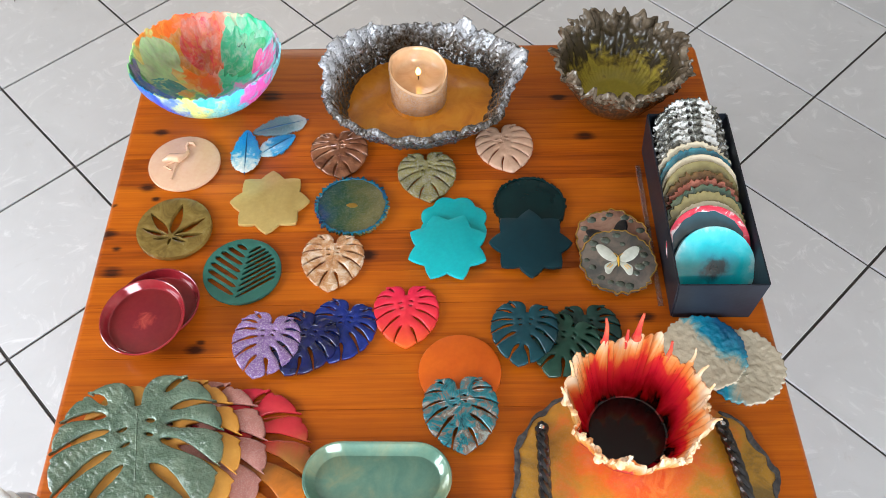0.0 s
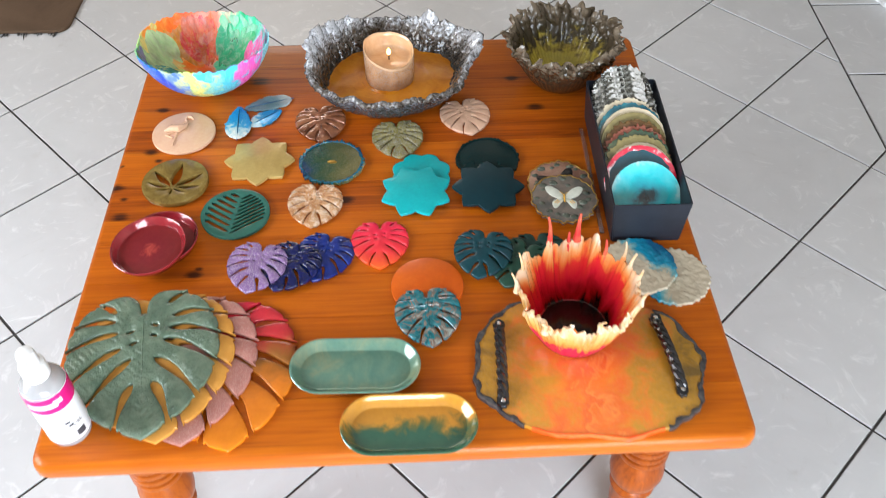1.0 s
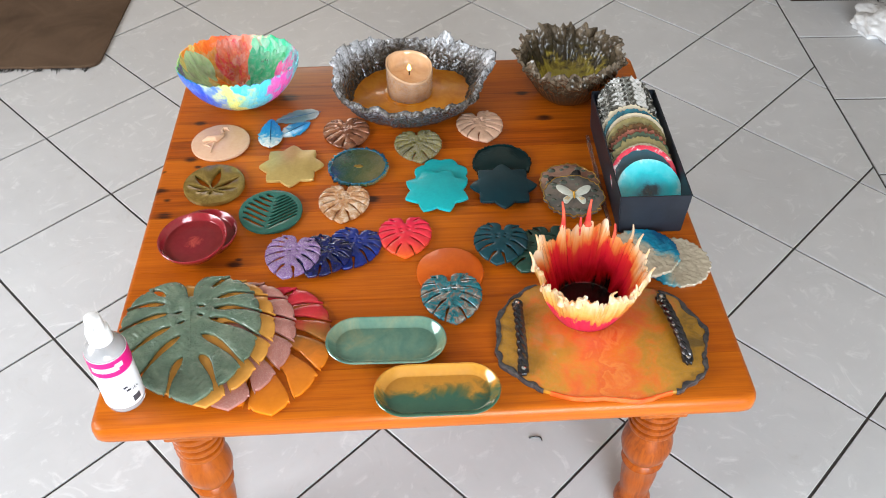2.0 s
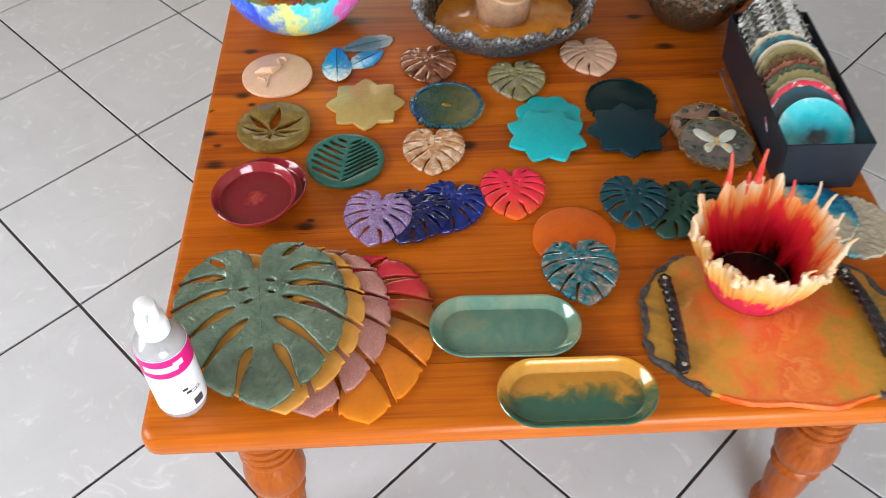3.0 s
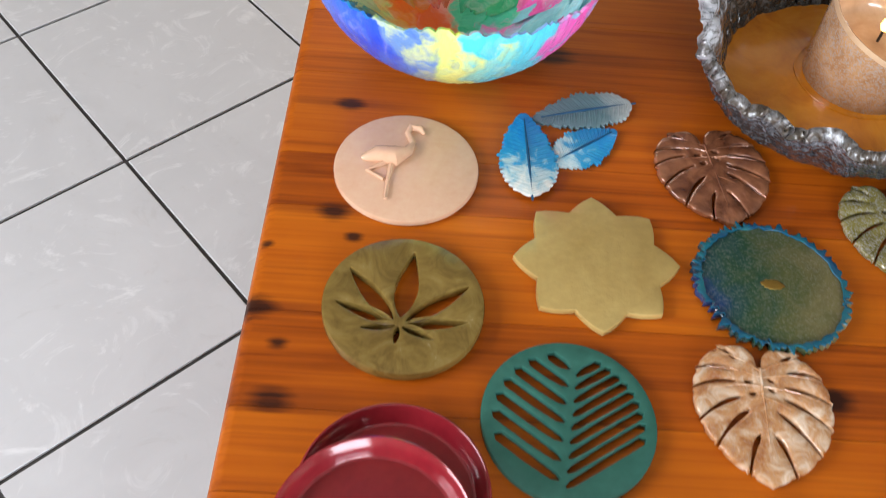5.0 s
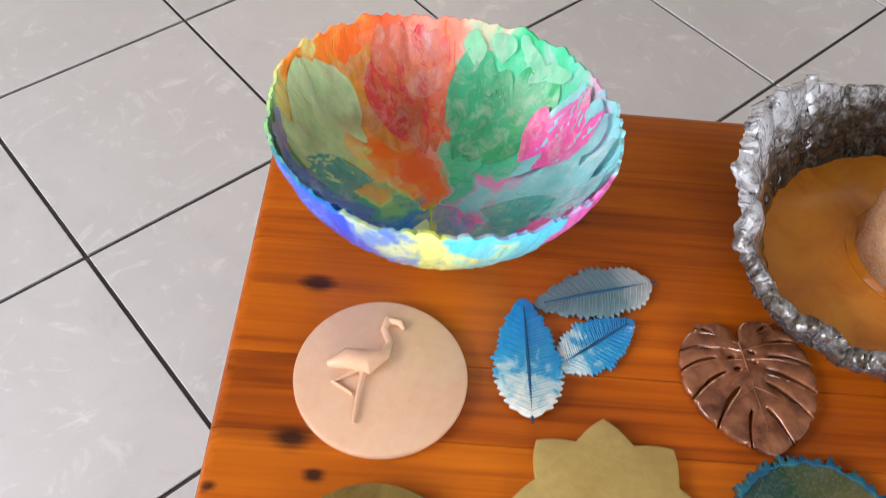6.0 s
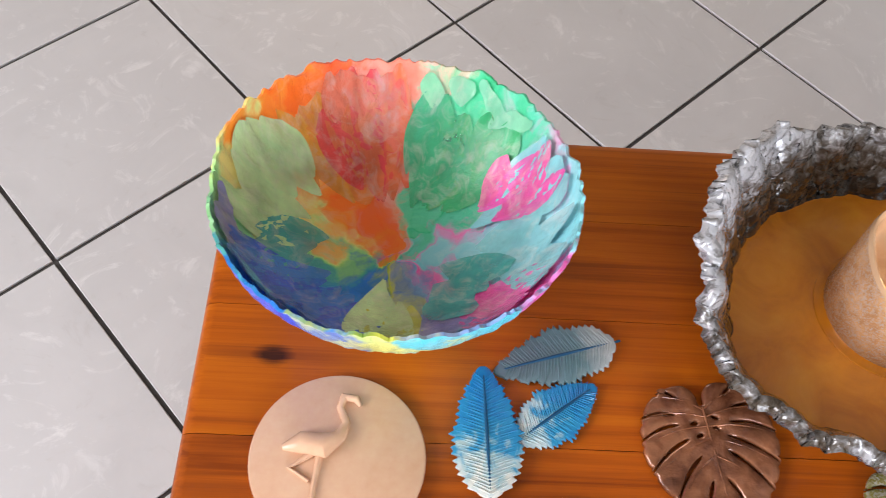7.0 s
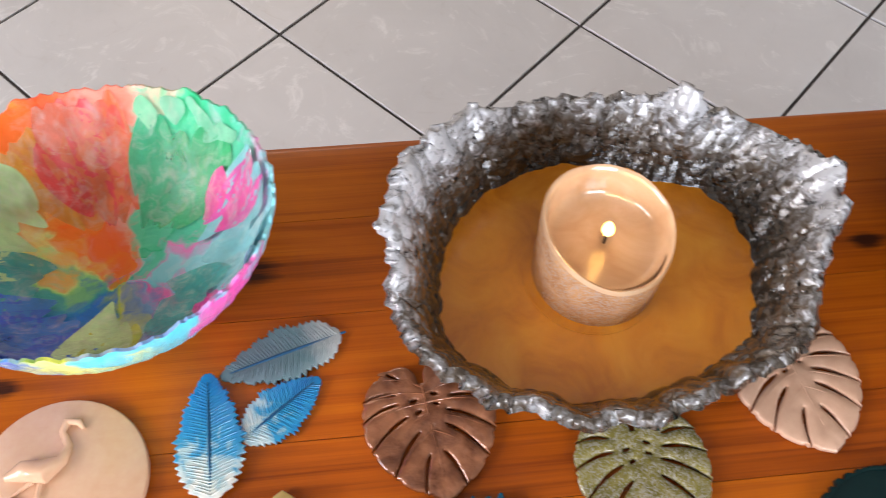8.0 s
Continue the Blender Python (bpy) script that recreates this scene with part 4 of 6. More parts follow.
def oval_tray(m, hw, hh, mat, label):
    bm = bmesh.new()
    rings = []
    for d, z in ((0.014, 0.0), (0.011, 0.001), (0.003, 0.010), (0.0005, 0.0125), (0.0, 0.0140), (0.0012, 0.0150), (0.0035, 0.0145), (0.0055, 0.0125), (0.0125, 0.0048), (0.0148, 0.0036), (0.017, 0.0034)):
        rings.append([bm.verts.new((x, y, z)) for x, y in stadium(hw - d, hh - d)])
    for a, b in zip(rings, rings[1:]):
        k = len(a)
        for i in range(k):
            bm.faces.new((a[i], a[(i + 1) % k], b[(i + 1) % k], b[i]))
    bm.faces.new(rings[0][::-1])
    ob = part("oval_tray", bm, mat, angle=28)
    part("tray_floor", slab(stadium(hw - 0.0146, hh - 0.0146), (), 0.0024, 0.0037, 0.0002), mat, ob)
    return thing(ob, m, label, "tray", "oval trays")


oval_tray(on_table(-0.0410, 0.6085, 0.5), 0.0890, 0.0450, TRAY_GREEN, "pearly sea green oval resin tray")
oval_tray(on_table(0.0335, 0.5180, 1.5), 0.0890, 0.0450, TRAY_MIX, "orange and green oval resin tray near the table edge")

# ---- the fire tray with two rope handles, and the flame bowl on it ----
TRAY_FIRE = resin("fiery_orange_resin", [(0.0, (0.20, 0.10, 0.015)), (0.10, (0.36, 0.17, 0.014)), (0.22, (0.46, 0.20, 0.018)), (0.33, (0.60, 0.17, 0.016)), (0.42, (0.66, 0.13, 0.018)), (0.48, (0.62, 0.10, 0.016)), (0.52, (0.68, 0.19, 0.035)), (0.58, (0.64, 0.12, 0.016)),
                                         (0.70, (0.60, 0.17, 0.016)), (0.80, (0.44, 0.20, 0.018)), (0.92, (0.34, 0.17, 0.016)), (1.0, (0.16, 0.09, 0.018))], 26, 0.14, 0.0, axis=0, span=(-0.165, 0.165), wobble=0.75, coat=0.6, distort=0.6, glitter=0.03)
TRAY_RIM = resin("charcoal_geode_edge", [(0.3, (0.02, 0.02, 0.024)), (0.7, (0.10, 0.09, 0.085))], 90, 0.25, bump=0.6)
RED_EDGE = resin("bright_red_edge", [(0.3, (0.75, 0.06, 0.01)), (0.7, (0.80, 0.16, 0.03))], 30, 0.2)


def tray_edge(k=200):
    out = []
    for i in range(k):
        t = 2 * math.pi * i / k
        c, s = math.cos(t), math.sin(t)
        q = (abs(c) ** 2.6 + abs(s) ** 2.6) ** (-1 / 2.6)
        q *= 1 + 0.022 * math.sin(9 * t + 0.6) + 0.035 * noise.noise((c * 3, s * 3, 4.2)) + 0.022 * noise.noise((c * 12, s * 12, 1.0))
        out.append((0.154 * q * c, 0.110 * q * s))
    return out


FIRE = on_table(0.2755, 0.6120, -3)
edge = tray_edge()
tray = part("serving_tray", slab(edge, (), 0, 0.008, 0.002), TRAY_FIRE)


def tray_zone(keep, name, mat, z0, z1, label, width=0.0035):
    """A band of the tray's edge: outer points that keep() takes, and the same drawn in."""
    ids = [i for i, (x, y) in enumerate(edge) if keep(x, y)]
    start = next((k for k in range(1, len(ids)) if ids[k] - ids[k - 1] != 1), 0)
    ids = ids[start:] + ids[:start]
    near_, deep_ = inset(edge, width * 0.55), inset(edge, width * 2.2)
    mix_ = [max(0.0, min(1.0, 0.35 + 1.3 * noise.noise((x * 55, y * 55, 2.0)))) for x, y in edge]
    inn = [(a[0] + (b[0] - a[0]) * k, a[1] + (b[1] - a[1]) * k) for a, b, k in zip(near_, deep_, mix_)]
    out = inset(edge, -0.0012)
    loop = [out[i] for i in ids] + [inn[i] for i in reversed(ids)]
    part(name, slab(loop, (), z0, z1, 0.0006), mat, tray, label)


tray_zone(lambda x, y: x < -0.085, "dark_edge", TRAY_RIM, 0.0, 0.0092, "rough charcoal edge", 0.0036)
tray_zone(lambda x, y: x > 0.094, "dark_edge", TRAY_RIM, 0.0, 0.0092, "rough charcoal edge", 0.0036)
tray_zone(lambda x, y: y < -0.055 and -0.080 < x < 0.095, "red_edge", RED_EDGE, -0.0002, 0.0086, "bright red and orange front edge", 0.0016)
thing(tray, FIRE, "fiery orange resin serving tray with black rope handles", "tray")

HANDLE = plain("black_handle", (0.008, 0.008, 0.010), 0.22, coat=0.5, var=0.3)


def handle(x, y0, y1, skew):
    ob = empty("tray_handle", FIRE, "", "")
    for k in ("label", "category"):
        if k in ob:
            del ob[k]
    ob.parent = tray
    ob.matrix_world = FIRE
    bm = bmesh.new()
    for ph in (0, 2 * math.pi / 3, 4 * math.pi / 3):
        pts = []
        for i in range(61):
            u = i / 60
            h = 0.0115 + 0.010 * math.sin(math.pi * u) ** 0.5
            a = ph + 2 * math.pi * 2.6 * u
            pts.append((x + skew * (u - 0.5) + 0.0032 * math.cos(a), y0 + (y1 - y0) * u, h + 0.0032 * math.sin(a)))
        tube(pts, 0.0050, 8, bm)
    part("twisted_bar", bm, HANDLE, ob)
    for u, y in ((-0.5, y0), (0.5, y1)):
        pad = [(px * 0.95, py * 1.35) for px, py in circle(0.0085, 36, jag=0.25, waves=2, seed=x + u)]
        foot = part("handle_foot", slab(pad, (), 0, 0.008, 0.003), HANDLE, ob)
        foot.location = (x + skew * u, y + 0.004 * (1 if u > 0 else -1), 0.0086)
        nut = part("screw_head", lathe([(0, 0), (0.0032, 0), (0.0032, 0.0012), (0.002, 0.0022), (0, 0.0024)], 14), CHROME, ob, "shiny steel screw head")
        nut.location = (x + skew * u, y + 0.006 * (1 if u > 0 else -1), 0.0166)


handle(-0.119, -0.063, 0.050, -0.006)
handle(0.109, -0.036, 0.070, -0.022)

FIRE_OUT = resin("flame_bowl_outside", [(0.0, (0.68, 0.010, 0.08)), (0.30, (0.80, 0.02, 0.10)), (0.36, (0.88, 0.30, 0.06)), (0.52, (0.90, 0.50, 0.12)), (0.74, (0.88, 0.62, 0.28)), (0.92, (0.86, 0.74, 0.56))],
                 55, 0.16, axis=2, span=(0.0, 0.110), wobble=0.75, let=0.25, coat=0.7, bump=0.5, bscale=90, stretch=(1, 1, 0.22))
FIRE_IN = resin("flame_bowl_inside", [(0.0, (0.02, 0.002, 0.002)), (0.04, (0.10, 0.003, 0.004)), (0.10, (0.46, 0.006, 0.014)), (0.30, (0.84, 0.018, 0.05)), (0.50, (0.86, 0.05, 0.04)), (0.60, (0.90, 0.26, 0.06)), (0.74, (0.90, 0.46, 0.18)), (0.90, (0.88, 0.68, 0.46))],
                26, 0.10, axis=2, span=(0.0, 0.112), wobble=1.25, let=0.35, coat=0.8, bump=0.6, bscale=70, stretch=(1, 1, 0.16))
FIRE_TIP = resin("flame_bowl_tips", [(0.35, (0.78, 0.03, 0.05)), (0.65, (0.86, 0.20, 0.10))], 20, 0.15, let=0.25, coat=0.7)
CREAM_TIP = resin("cream_drip_resin", [(0.35, (0.86, 0.50, 0.20)), (0.65, (0.88, 0.72, 0.52))], 40, 0.15, let=0.25, coat=0.7)
# angle round the bowl, height of the drip over the rim, its thickness
spikes = [(0.18, 0.016, 1.0), (0.42, 0.030, 1.2), (0.66, 0.034, 1.0), (0.98, 0.030, 1.5), (1.52, 0.040, 1.9), (1.66, 0.020, 1.4), (2.02, 0.044, 1.5), (2.75, 0.034, 1.2), (3.12, 0.026, 1.3), (4.05, 0.010, 1.6), (4.35, 0.008, 1.8),
          (4.93, 0.022, 0.9), (5.50, 0.016, 1.2), (5.95, 0.022, 1.0)]


def fire_place(t, s):
    c, sn = math.cos(t), math.sin(t)
    if s < 0.12:
        return (0.050 * s / 0.12 * c, 0.050 * s / 0.12 * sn, 0.0)
    u = (s - 0.12) / 0.88
    top = 0.084 + 0.004 * sn + 0.013 * max(0.0, -sn) + 0.009 * noise.noise((c * 2, sn * 2, 3.0)) + 0.017 * noise.noise((c * 6, sn * 6, 5.0)) + 0.010 * noise.noise((c * 15, sn * 15, 6.0)) + 0.006 * noise.noise((c * 34, sn * 34, 7.0))
    for a, h, w in spikes:
        d = abs((t - a + math.pi) % (2 * math.pi) - math.pi)
        top += h * 0.45 * max(0.0, 1 - d / (0.075 * w)) ** 1.5
    fold = 0.0055 * noise.noise((c * 4.5, sn * 4.5, 9.0)) + 0.0045 * math.sin(11 * t + 2.2 * noise.noise((c * 2, sn * 2, 1.0))) * u
    curl = max(0.0, (u - 0.75) / 0.25) ** 2 * (0.006 * noise.noise((c * 9, sn * 9, 14.0)) - 0.002 * (sn < -0.3))
    r = 0.050 + 0.032 * u ** 0.9 + fold * u + 0.003 * u * noise.noise((c * 14, sn * 14, u * 2.0)) + curl
    return (r * c, r * sn, top * u ** 1.1)


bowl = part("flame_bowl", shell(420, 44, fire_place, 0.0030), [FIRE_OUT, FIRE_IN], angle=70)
DARK_FLOOR = resin("maroon_black_resin", [(0.3, (0.004, 0.002, 0.002)), (0.7, (0.020, 0.004, 0.004))], 40, 0.12, coat=0.1, bump=0.03)
part("bowl_floor", slab(circle(0.0465, 64), (), 0.0026, 0.0052, 0.0006), DARK_FLOOR, bowl, "glossy black floor of the bowl")
rnd = random.Random(12)
for a, h, w in spikes:
    c, s = math.cos(a), math.sin(a)
    p = Vector(fire_place(a, 0.97))
    bend = Vector((rnd.uniform(-0.004, 0.004), rnd.uniform(-0.004, 0.004), 0))
    tip = p + Vector((c * 0.004, s * 0.004, h * 0.85)) + bend
    part("drip", tube(spline([p + Vector((0, 0, -0.012)), p, p.lerp(tip, 0.5) - bend * 0.4, tip], 3), [0.0032 * w * (1 - 0.85 * (k / 9) ** 0.7) + 0.0006 for k in range(10)], 8),
         FIRE_TIP if 0.9 < a < 2.2 else CREAM_TIP, bowl)
for k in range(20):
    # lumps of resin that set along the rim
    a = rnd.uniform(2.7, 6.3)
    p = Vector(fire_place(a, 0.985)) * 0.975
    bm = bmesh.new()
    bmesh.ops.create_icosphere(bm, subdivisions=3, radius=1)
    q, tall = rnd.uniform(0.0022, 0.0045), rnd.uniform(1.2, 2.2)
    for v in bm.verts:
        v.co = v.co * (1 + 0.7 * noise.noise(v.co * 1.5 + Vector((k, 0, 0))) + 0.25 * noise.noise(v.co * 4 + Vector((0, k, 0)))) * q
        v.co.z *= tall
        v.co += p
    part("resin_lump", bm, CREAM_TIP, bowl)
thing(bowl, on_table(0.260, 0.670, 0, 0.0092), "red, orange and cream flame-shaped resin bowl standing on the tray", "bowl")

# ---- rainbow bowl ----
def petal_resin(name, stops):
    """Crinkled, glossy petals of colour: hues run round the bowl, broken by cells and streaks that run up the wall."""
    m, n, l, p = material(name)
    tc = n.new("ShaderNodeTexCoord")
    wob = n.new("ShaderNodeTexNoise")
    wob.inputs["Scale"].default_value, wob.inputs["Detail"].default_value = 34, 7
    l.new(tc.outputs["Object"], wob.inputs["Vector"])
    mad = n.new("ShaderNodeVectorMath")
    mad.operation = "MULTIPLY_ADD"
    l.new(wob.outputs["Color"], mad.inputs[0])
    mad.inputs[1].default_value = (0.034, 0.034, 0.034)
    l.new(tc.outputs["Object"], mad.inputs[2])
    back = n.new("ShaderNodeVectorMath")
    back.operation = "SUBTRACT"
    l.new(mad.outputs[0], back.inputs[0])
    back.inputs[1].default_value = (0.017, 0.017, 0.017)
    squash = n.new("ShaderNodeVectorMath")
    squash.operation = "MULTIPLY"
    l.new(back.outputs[0], squash.inputs[0])
    squash.inputs[1].default_value = (1, 1, 0.55)
    cells = n.new("ShaderNodeTexVoronoi")
    cells.feature = "SMOOTH_F1"
    cells.inputs["Scale"].default_value = 34
    cells.inputs["Smoothness"].default_value = 0.35
    l.new(squash.outputs[0], cells.inputs["Vector"])
    sep = n.new("ShaderNodeSeparateXYZ")
    l.new(cells.outputs["Position"], sep.inputs[0])
    turn = calc(n, l, "ADD", calc(n, l, "DIVIDE", calc(n, l, "ARCTAN2", calc(n, l, "ADD", sep.outputs[1], 0.012), sep.outputs[0]), 2 * math.pi), 0.5)
    cs = n.new("ShaderNodeSeparateColor")
    l.new(cells.outputs["Color"], cs.inputs[0])
    shift = calc(n, l, "MULTIPLY", calc(n, l, "SUBTRACT", cs.outputs[0], 0.5), 0.045)
    hues = ramp_of(n, stops)
    l.new(calc(n, l, "FRACT", calc(n, l, "ADD", turn, shift)), hues.inputs[0])
    dabs = n.new("ShaderNodeTexVoronoi")
    dabs.feature = "SMOOTH_F1"
    dabs.inputs["Scale"].default_value, dabs.inputs["Smoothness"].default_value = 78, 0.5
    l.new(squash.outputs[0], dabs.inputs["Vector"])
    sep2, cs2 = n.new("ShaderNodeSeparateXYZ"), n.new("ShaderNodeSeparateColor")
    l.new(dabs.outputs["Position"], sep2.inputs[0])
    l.new(dabs.outputs["Color"], cs2.inputs[0])
    turn2 = calc(n, l, "ADD", calc(n, l, "DIVIDE", calc(n, l, "ARCTAN2", sep2.outputs[1], sep2.outputs[0]), 2 * math.pi), 0.5)
    turn2 = calc(n, l, "ADD", turn2, calc(n, l, "MULTIPLY", calc(n, l, "SUBTRACT", cs2.outputs[1], 0.5), 0.11))
    hues2 = ramp_of(n, stops)
    l.new(calc(n, l, "FRACT", turn2), hues2.inputs[0])
    veil = n.new("ShaderNodeMapRange")
    veil.inputs[1].default_value, veil.inputs[2].default_value, veil.inputs[4].default_value = 0.42, 0.62, 0.85
    l.new(noise_of(n, l, tc.outputs["Object"], 30, 5, 0.65, 1.2), veil.inputs[0])
    layers = mixed(n, l, veil.outputs[0], hues.outputs[0], hues2.outputs[0])
    streaks = noise_of(n, l, squash.outputs[0], 45, 5, 0.62, 0.9)
    milk = n.new("ShaderNodeMapRange")
    milk.inputs[1].default_value, milk.inputs[2].default_value, milk.inputs[4].default_value = 0.54, 0.80, 0.26
    l.new(streaks, milk.inputs[0])
    col = mixed(n, l, milk.outputs[0], layers, (0.92, 0.90, 0.86))
    deep = n.new("ShaderNodeMapRange")
    deep.inputs[1].default_value, deep.inputs[2].default_value, deep.inputs[4].default_value = 0.44, 0.26, 0.35
    l.new(streaks, deep.inputs[0])
    col = mixed(n, l, deep.outputs[0], col, mixed(n, l, 1.0, layers, layers, "MULTIPLY"))
    # Raised value stands in for light that passes through the thin wall.
    lift = n.new("ShaderNodeHueSaturation")
    lift.inputs["Value"].default_value, lift.inputs["Saturation"].default_value = 1.35, 1.04
    l.new(col, lift.inputs["Color"])
    col = lift.outputs[0]
    l.new(col, p.inputs["Base Color"])
    p.inputs["Roughness"].default_value = 0.3
    p.inputs["Specular IOR Level"].default_value = 0.3
    p.inputs["Coat Weight"].default_value, p.inputs["Coat Roughness"].default_value = 0.9, 0.05
    ridge = n.new("ShaderNodeTexVoronoi")
    ridge.feature = "DISTANCE_TO_EDGE"
    ridge.inputs["Scale"].default_value = 110
    l.new(squash.outputs[0], ridge.inputs["Vector"])
    crease = n.new("ShaderNodeMapRange")
    crease.inputs[1].default_value, crease.inputs[2].default_value = 0.0, 0.14
    l.new(ridge.outputs["Distance"], crease.inputs[0])
    at = n.new("ShaderNodeSeparateXYZ")
    l.new(back.outputs[0], at.inputs[0])
    ray = n.new("ShaderNodeCombineXYZ")
    l.new(calc(n, l, "MULTIPLY", calc(n, l, "ARCTAN2", at.outputs[1], at.outputs[0]), 5.0), ray.inputs[0])
    l.new(calc(n, l, "MULTIPLY", at.outputs[2], 16.0), ray.inputs[1])
    film = noise_of(n, l, ray.outputs[0], 2.6, 6, 0.68, 1.4)
    fold = calc(n, l, "MULTIPLY", calc(n, l, "ABSOLUTE", calc(n, l, "SUBTRACT", film, 0.5)), -2.6)
    bump_of(n, l, p, calc(n, l, "ADD", fold, calc(n, l, "ADD", calc(n, l, "MULTIPLY", crease.outputs[0], -0.10), streaks)), 0.35, 0.002, (0.9, 0.006))
    tr, mx = n.new("ShaderNodeBsdfTranslucent"), n.new("ShaderNodeMixShader")
    l.new(col, tr.inputs["Color"])
    mx.inputs[0].default_value = 0.15
    l.new(p.outputs[0], mx.inputs[1])
    l.new(tr.outputs[0], mx.inputs[2])
    l.new(mx.outputs[0], n["Material Output"].inputs["Surface"])
    return m


PETALS_IN = petal_resin("petal_resin_inside", [(0.0, (0.44, 0.74, 0.26)), (0.06, (0.10, 0.52, 0.32)), (0.11, (0.03, 0.22, 0.56)), (0.18, (0.05, 0.24, 0.74)), (0.215, (0.28, 0.44, 0.08)), (0.28, (0.62, 0.64, 0.10)),
                                               (0.315, (0.16, 0.26, 0.50)), (0.37, (0.22, 0.40, 0.60)), (0.405, (0.90, 0.14, 0.50)), (0.43, (0.85, 0.24, 0.54)), (0.46, (0.20, 0.62, 0.68)), (0.545, (0.34, 0.66, 0.72)), (0.57, (0.86, 0.24, 0.56)),
                                               (0.60, (0.12, 0.60, 0.42)), (0.66, (0.03, 0.50, 0.22)), (0.715, (0.14, 0.64, 0.40)), (0.745, (0.90, 0.42, 0.34)), (0.80, (0.92, 0.18, 0.10)), (0.86, (0.95, 0.20, 0.05)), (0.94, (0.95, 0.38, 0.08)), (0.972, (0.74, 0.78, 0.30)), (1.0, (0.44, 0.74, 0.26))])
PETALS_OUT = petal_resin("petal_resin_outside", [(0.0, (0.20, 0.20, 0.56)), (0.06, (0.05, 0.16, 0.66)), (0.15, (0.03, 0.10, 0.66)), (0.19, (0.10, 0.24, 0.62)), (0.215, (0.56, 0.72, 0.30)), (0.275, (0.80, 0.82, 0.26)),
                                                 (0.30, (0.10, 0.66, 0.78)), (0.37, (0.14, 0.66, 0.80)), (0.39, (0.92, 0.14, 0.56)), (0.43, (0.88, 0.20, 0.56)), (0.46, (0.24, 0.66, 0.74)), (0.56, (0.30, 0.64, 0.70)), (0.62, (0.05, 0.46, 0.22)),
                                                 (0.72, (0.08, 0.50, 0.28)), (0.76, (0.90, 0.28, 0.14)), (0.90, (0.94, 0.34, 0.08)), (1.0, (0.30, 0.50, 0.40))])


def rainbow_place(t, s):
    c, sn = math.cos(t), math.sin(t)
    amax = radians(78 - 7 * sn) * (1 + 0.035 * noise.noise((c * 2.2, sn * 2.2, 1.5)) + 0.026 * noise.noise((c * 14, sn * 14, 2.5)) + 0.016 * noise.noise((c * 34, sn * 34, 2.5)))
    a = amax * (0.02 + 0.98 * s)
    rr = 0.1205 * (1 + 0.010 * noise.noise((c * 3, sn * 3, s * 3)))
    q = rr * (1 - math.cos(a)) - 0.006
    z = 0.5 * (q + math.sqrt(q * q + 1.6e-5)) - 0.0006
    r = rr * math.sin(a)
    wr = 0.0012 * s * noise.noise((c * 16, sn * 16, s * 5)) + 0.0010 * min(1, s * 2) * noise.noise((c * 30, sn * 30, s * 9))
    return ((r + wr) * c, (r + wr) * sn, z)


rainbow = part("rainbow_bowl", shell(320, 56, rainbow_place, 0.0022), [PETALS_OUT, PETALS_IN])
thing(rainbow, on_table(-0.345, 1.258), "multicoloured glossy bowl in orange, green, blue and pink petals", "bowl")


def film_petal(name, colour, clear):
    """A dyed petal cast into the clear resin: partly see-through, streaked along its length, under a gloss coat."""
    m, n, l, p = material(name)
    v = coords(n, l, (1, 1, 0.35))
    streak = noise_of(n, l, v, 75, 5, 0.65, 1.0)
    info = n.new("ShaderNodeObjectInfo")
    tint = n.new("ShaderNodeHueSaturation")
    tint.inputs["Color"].default_value = (*colour, 1)
    l.new(calc(n, l, "ADD", calc(n, l, "MULTIPLY", info.outputs["Random"], 0.03), 0.485), tint.inputs["Hue"])
    pale = n.new("ShaderNodeMapRange")
    pale.inputs[1].default_value, pale.inputs[2].default_value, pale.inputs[4].default_value = 0.48, 0.74, 0.42
    l.new(streak, pale.inputs[0])
    l.new(mixed(n, l, pale.outputs[0], tint.outputs[0], (0.95, 0.88, 0.82)), p.inputs["Base Color"])
    p.inputs["Roughness"].default_value = 0.3
    p.inputs["Coat Weight"].default_value, p.inputs["Coat Roughness"].default_value = 0.9, 0.06
    thin = n.new("ShaderNodeMapRange")
    thin.inputs[1].default_value, thin.inputs[2].default_value = 0.3, 0.7
    thin.inputs[3].default_value, thin.inputs[4].default_value = clear + 0.35, clear - 0.2
    l.new(noise_of(n, l, v, 40, 3), thin.inputs[0])
    l.new(thin.outputs[0], p.inputs["Alpha"])
    bump_of(n, l, p, calc(n, l, "ABSOLUTE", calc(n, l, "SUBTRACT", noise_of(n, l, v, 110, 5, 0.6, 1.5), 0.5)), 0.35, 0.002, (1.0, 0.008))
    return m


DYES = {"scarlet": (0.95, 0.11, 0.05), "coral": (0.96, 0.24, 0.10), "orange": (0.96, 0.33, 0.03), "green": (0.02, 0.50, 0.20), "mint": (0.25, 0.72, 0.45), "lime": (0.62, 0.90, 0.44), "yellow": (0.58, 0.66, 0.06),
        "teal": (0.03, 0.45, 0.45), "blue": (0.01, 0.17, 0.74), "sky": (0.12, 0.55, 0.78), "aqua": (0.25, 0.70, 0.76), "pink": (0.95, 0.10, 0.45), "mauve": (0.28, 0.26, 0.62)}
FILMS = {k: film_petal("petal_" + k, c, 0.72) for k, c in DYES.items()}
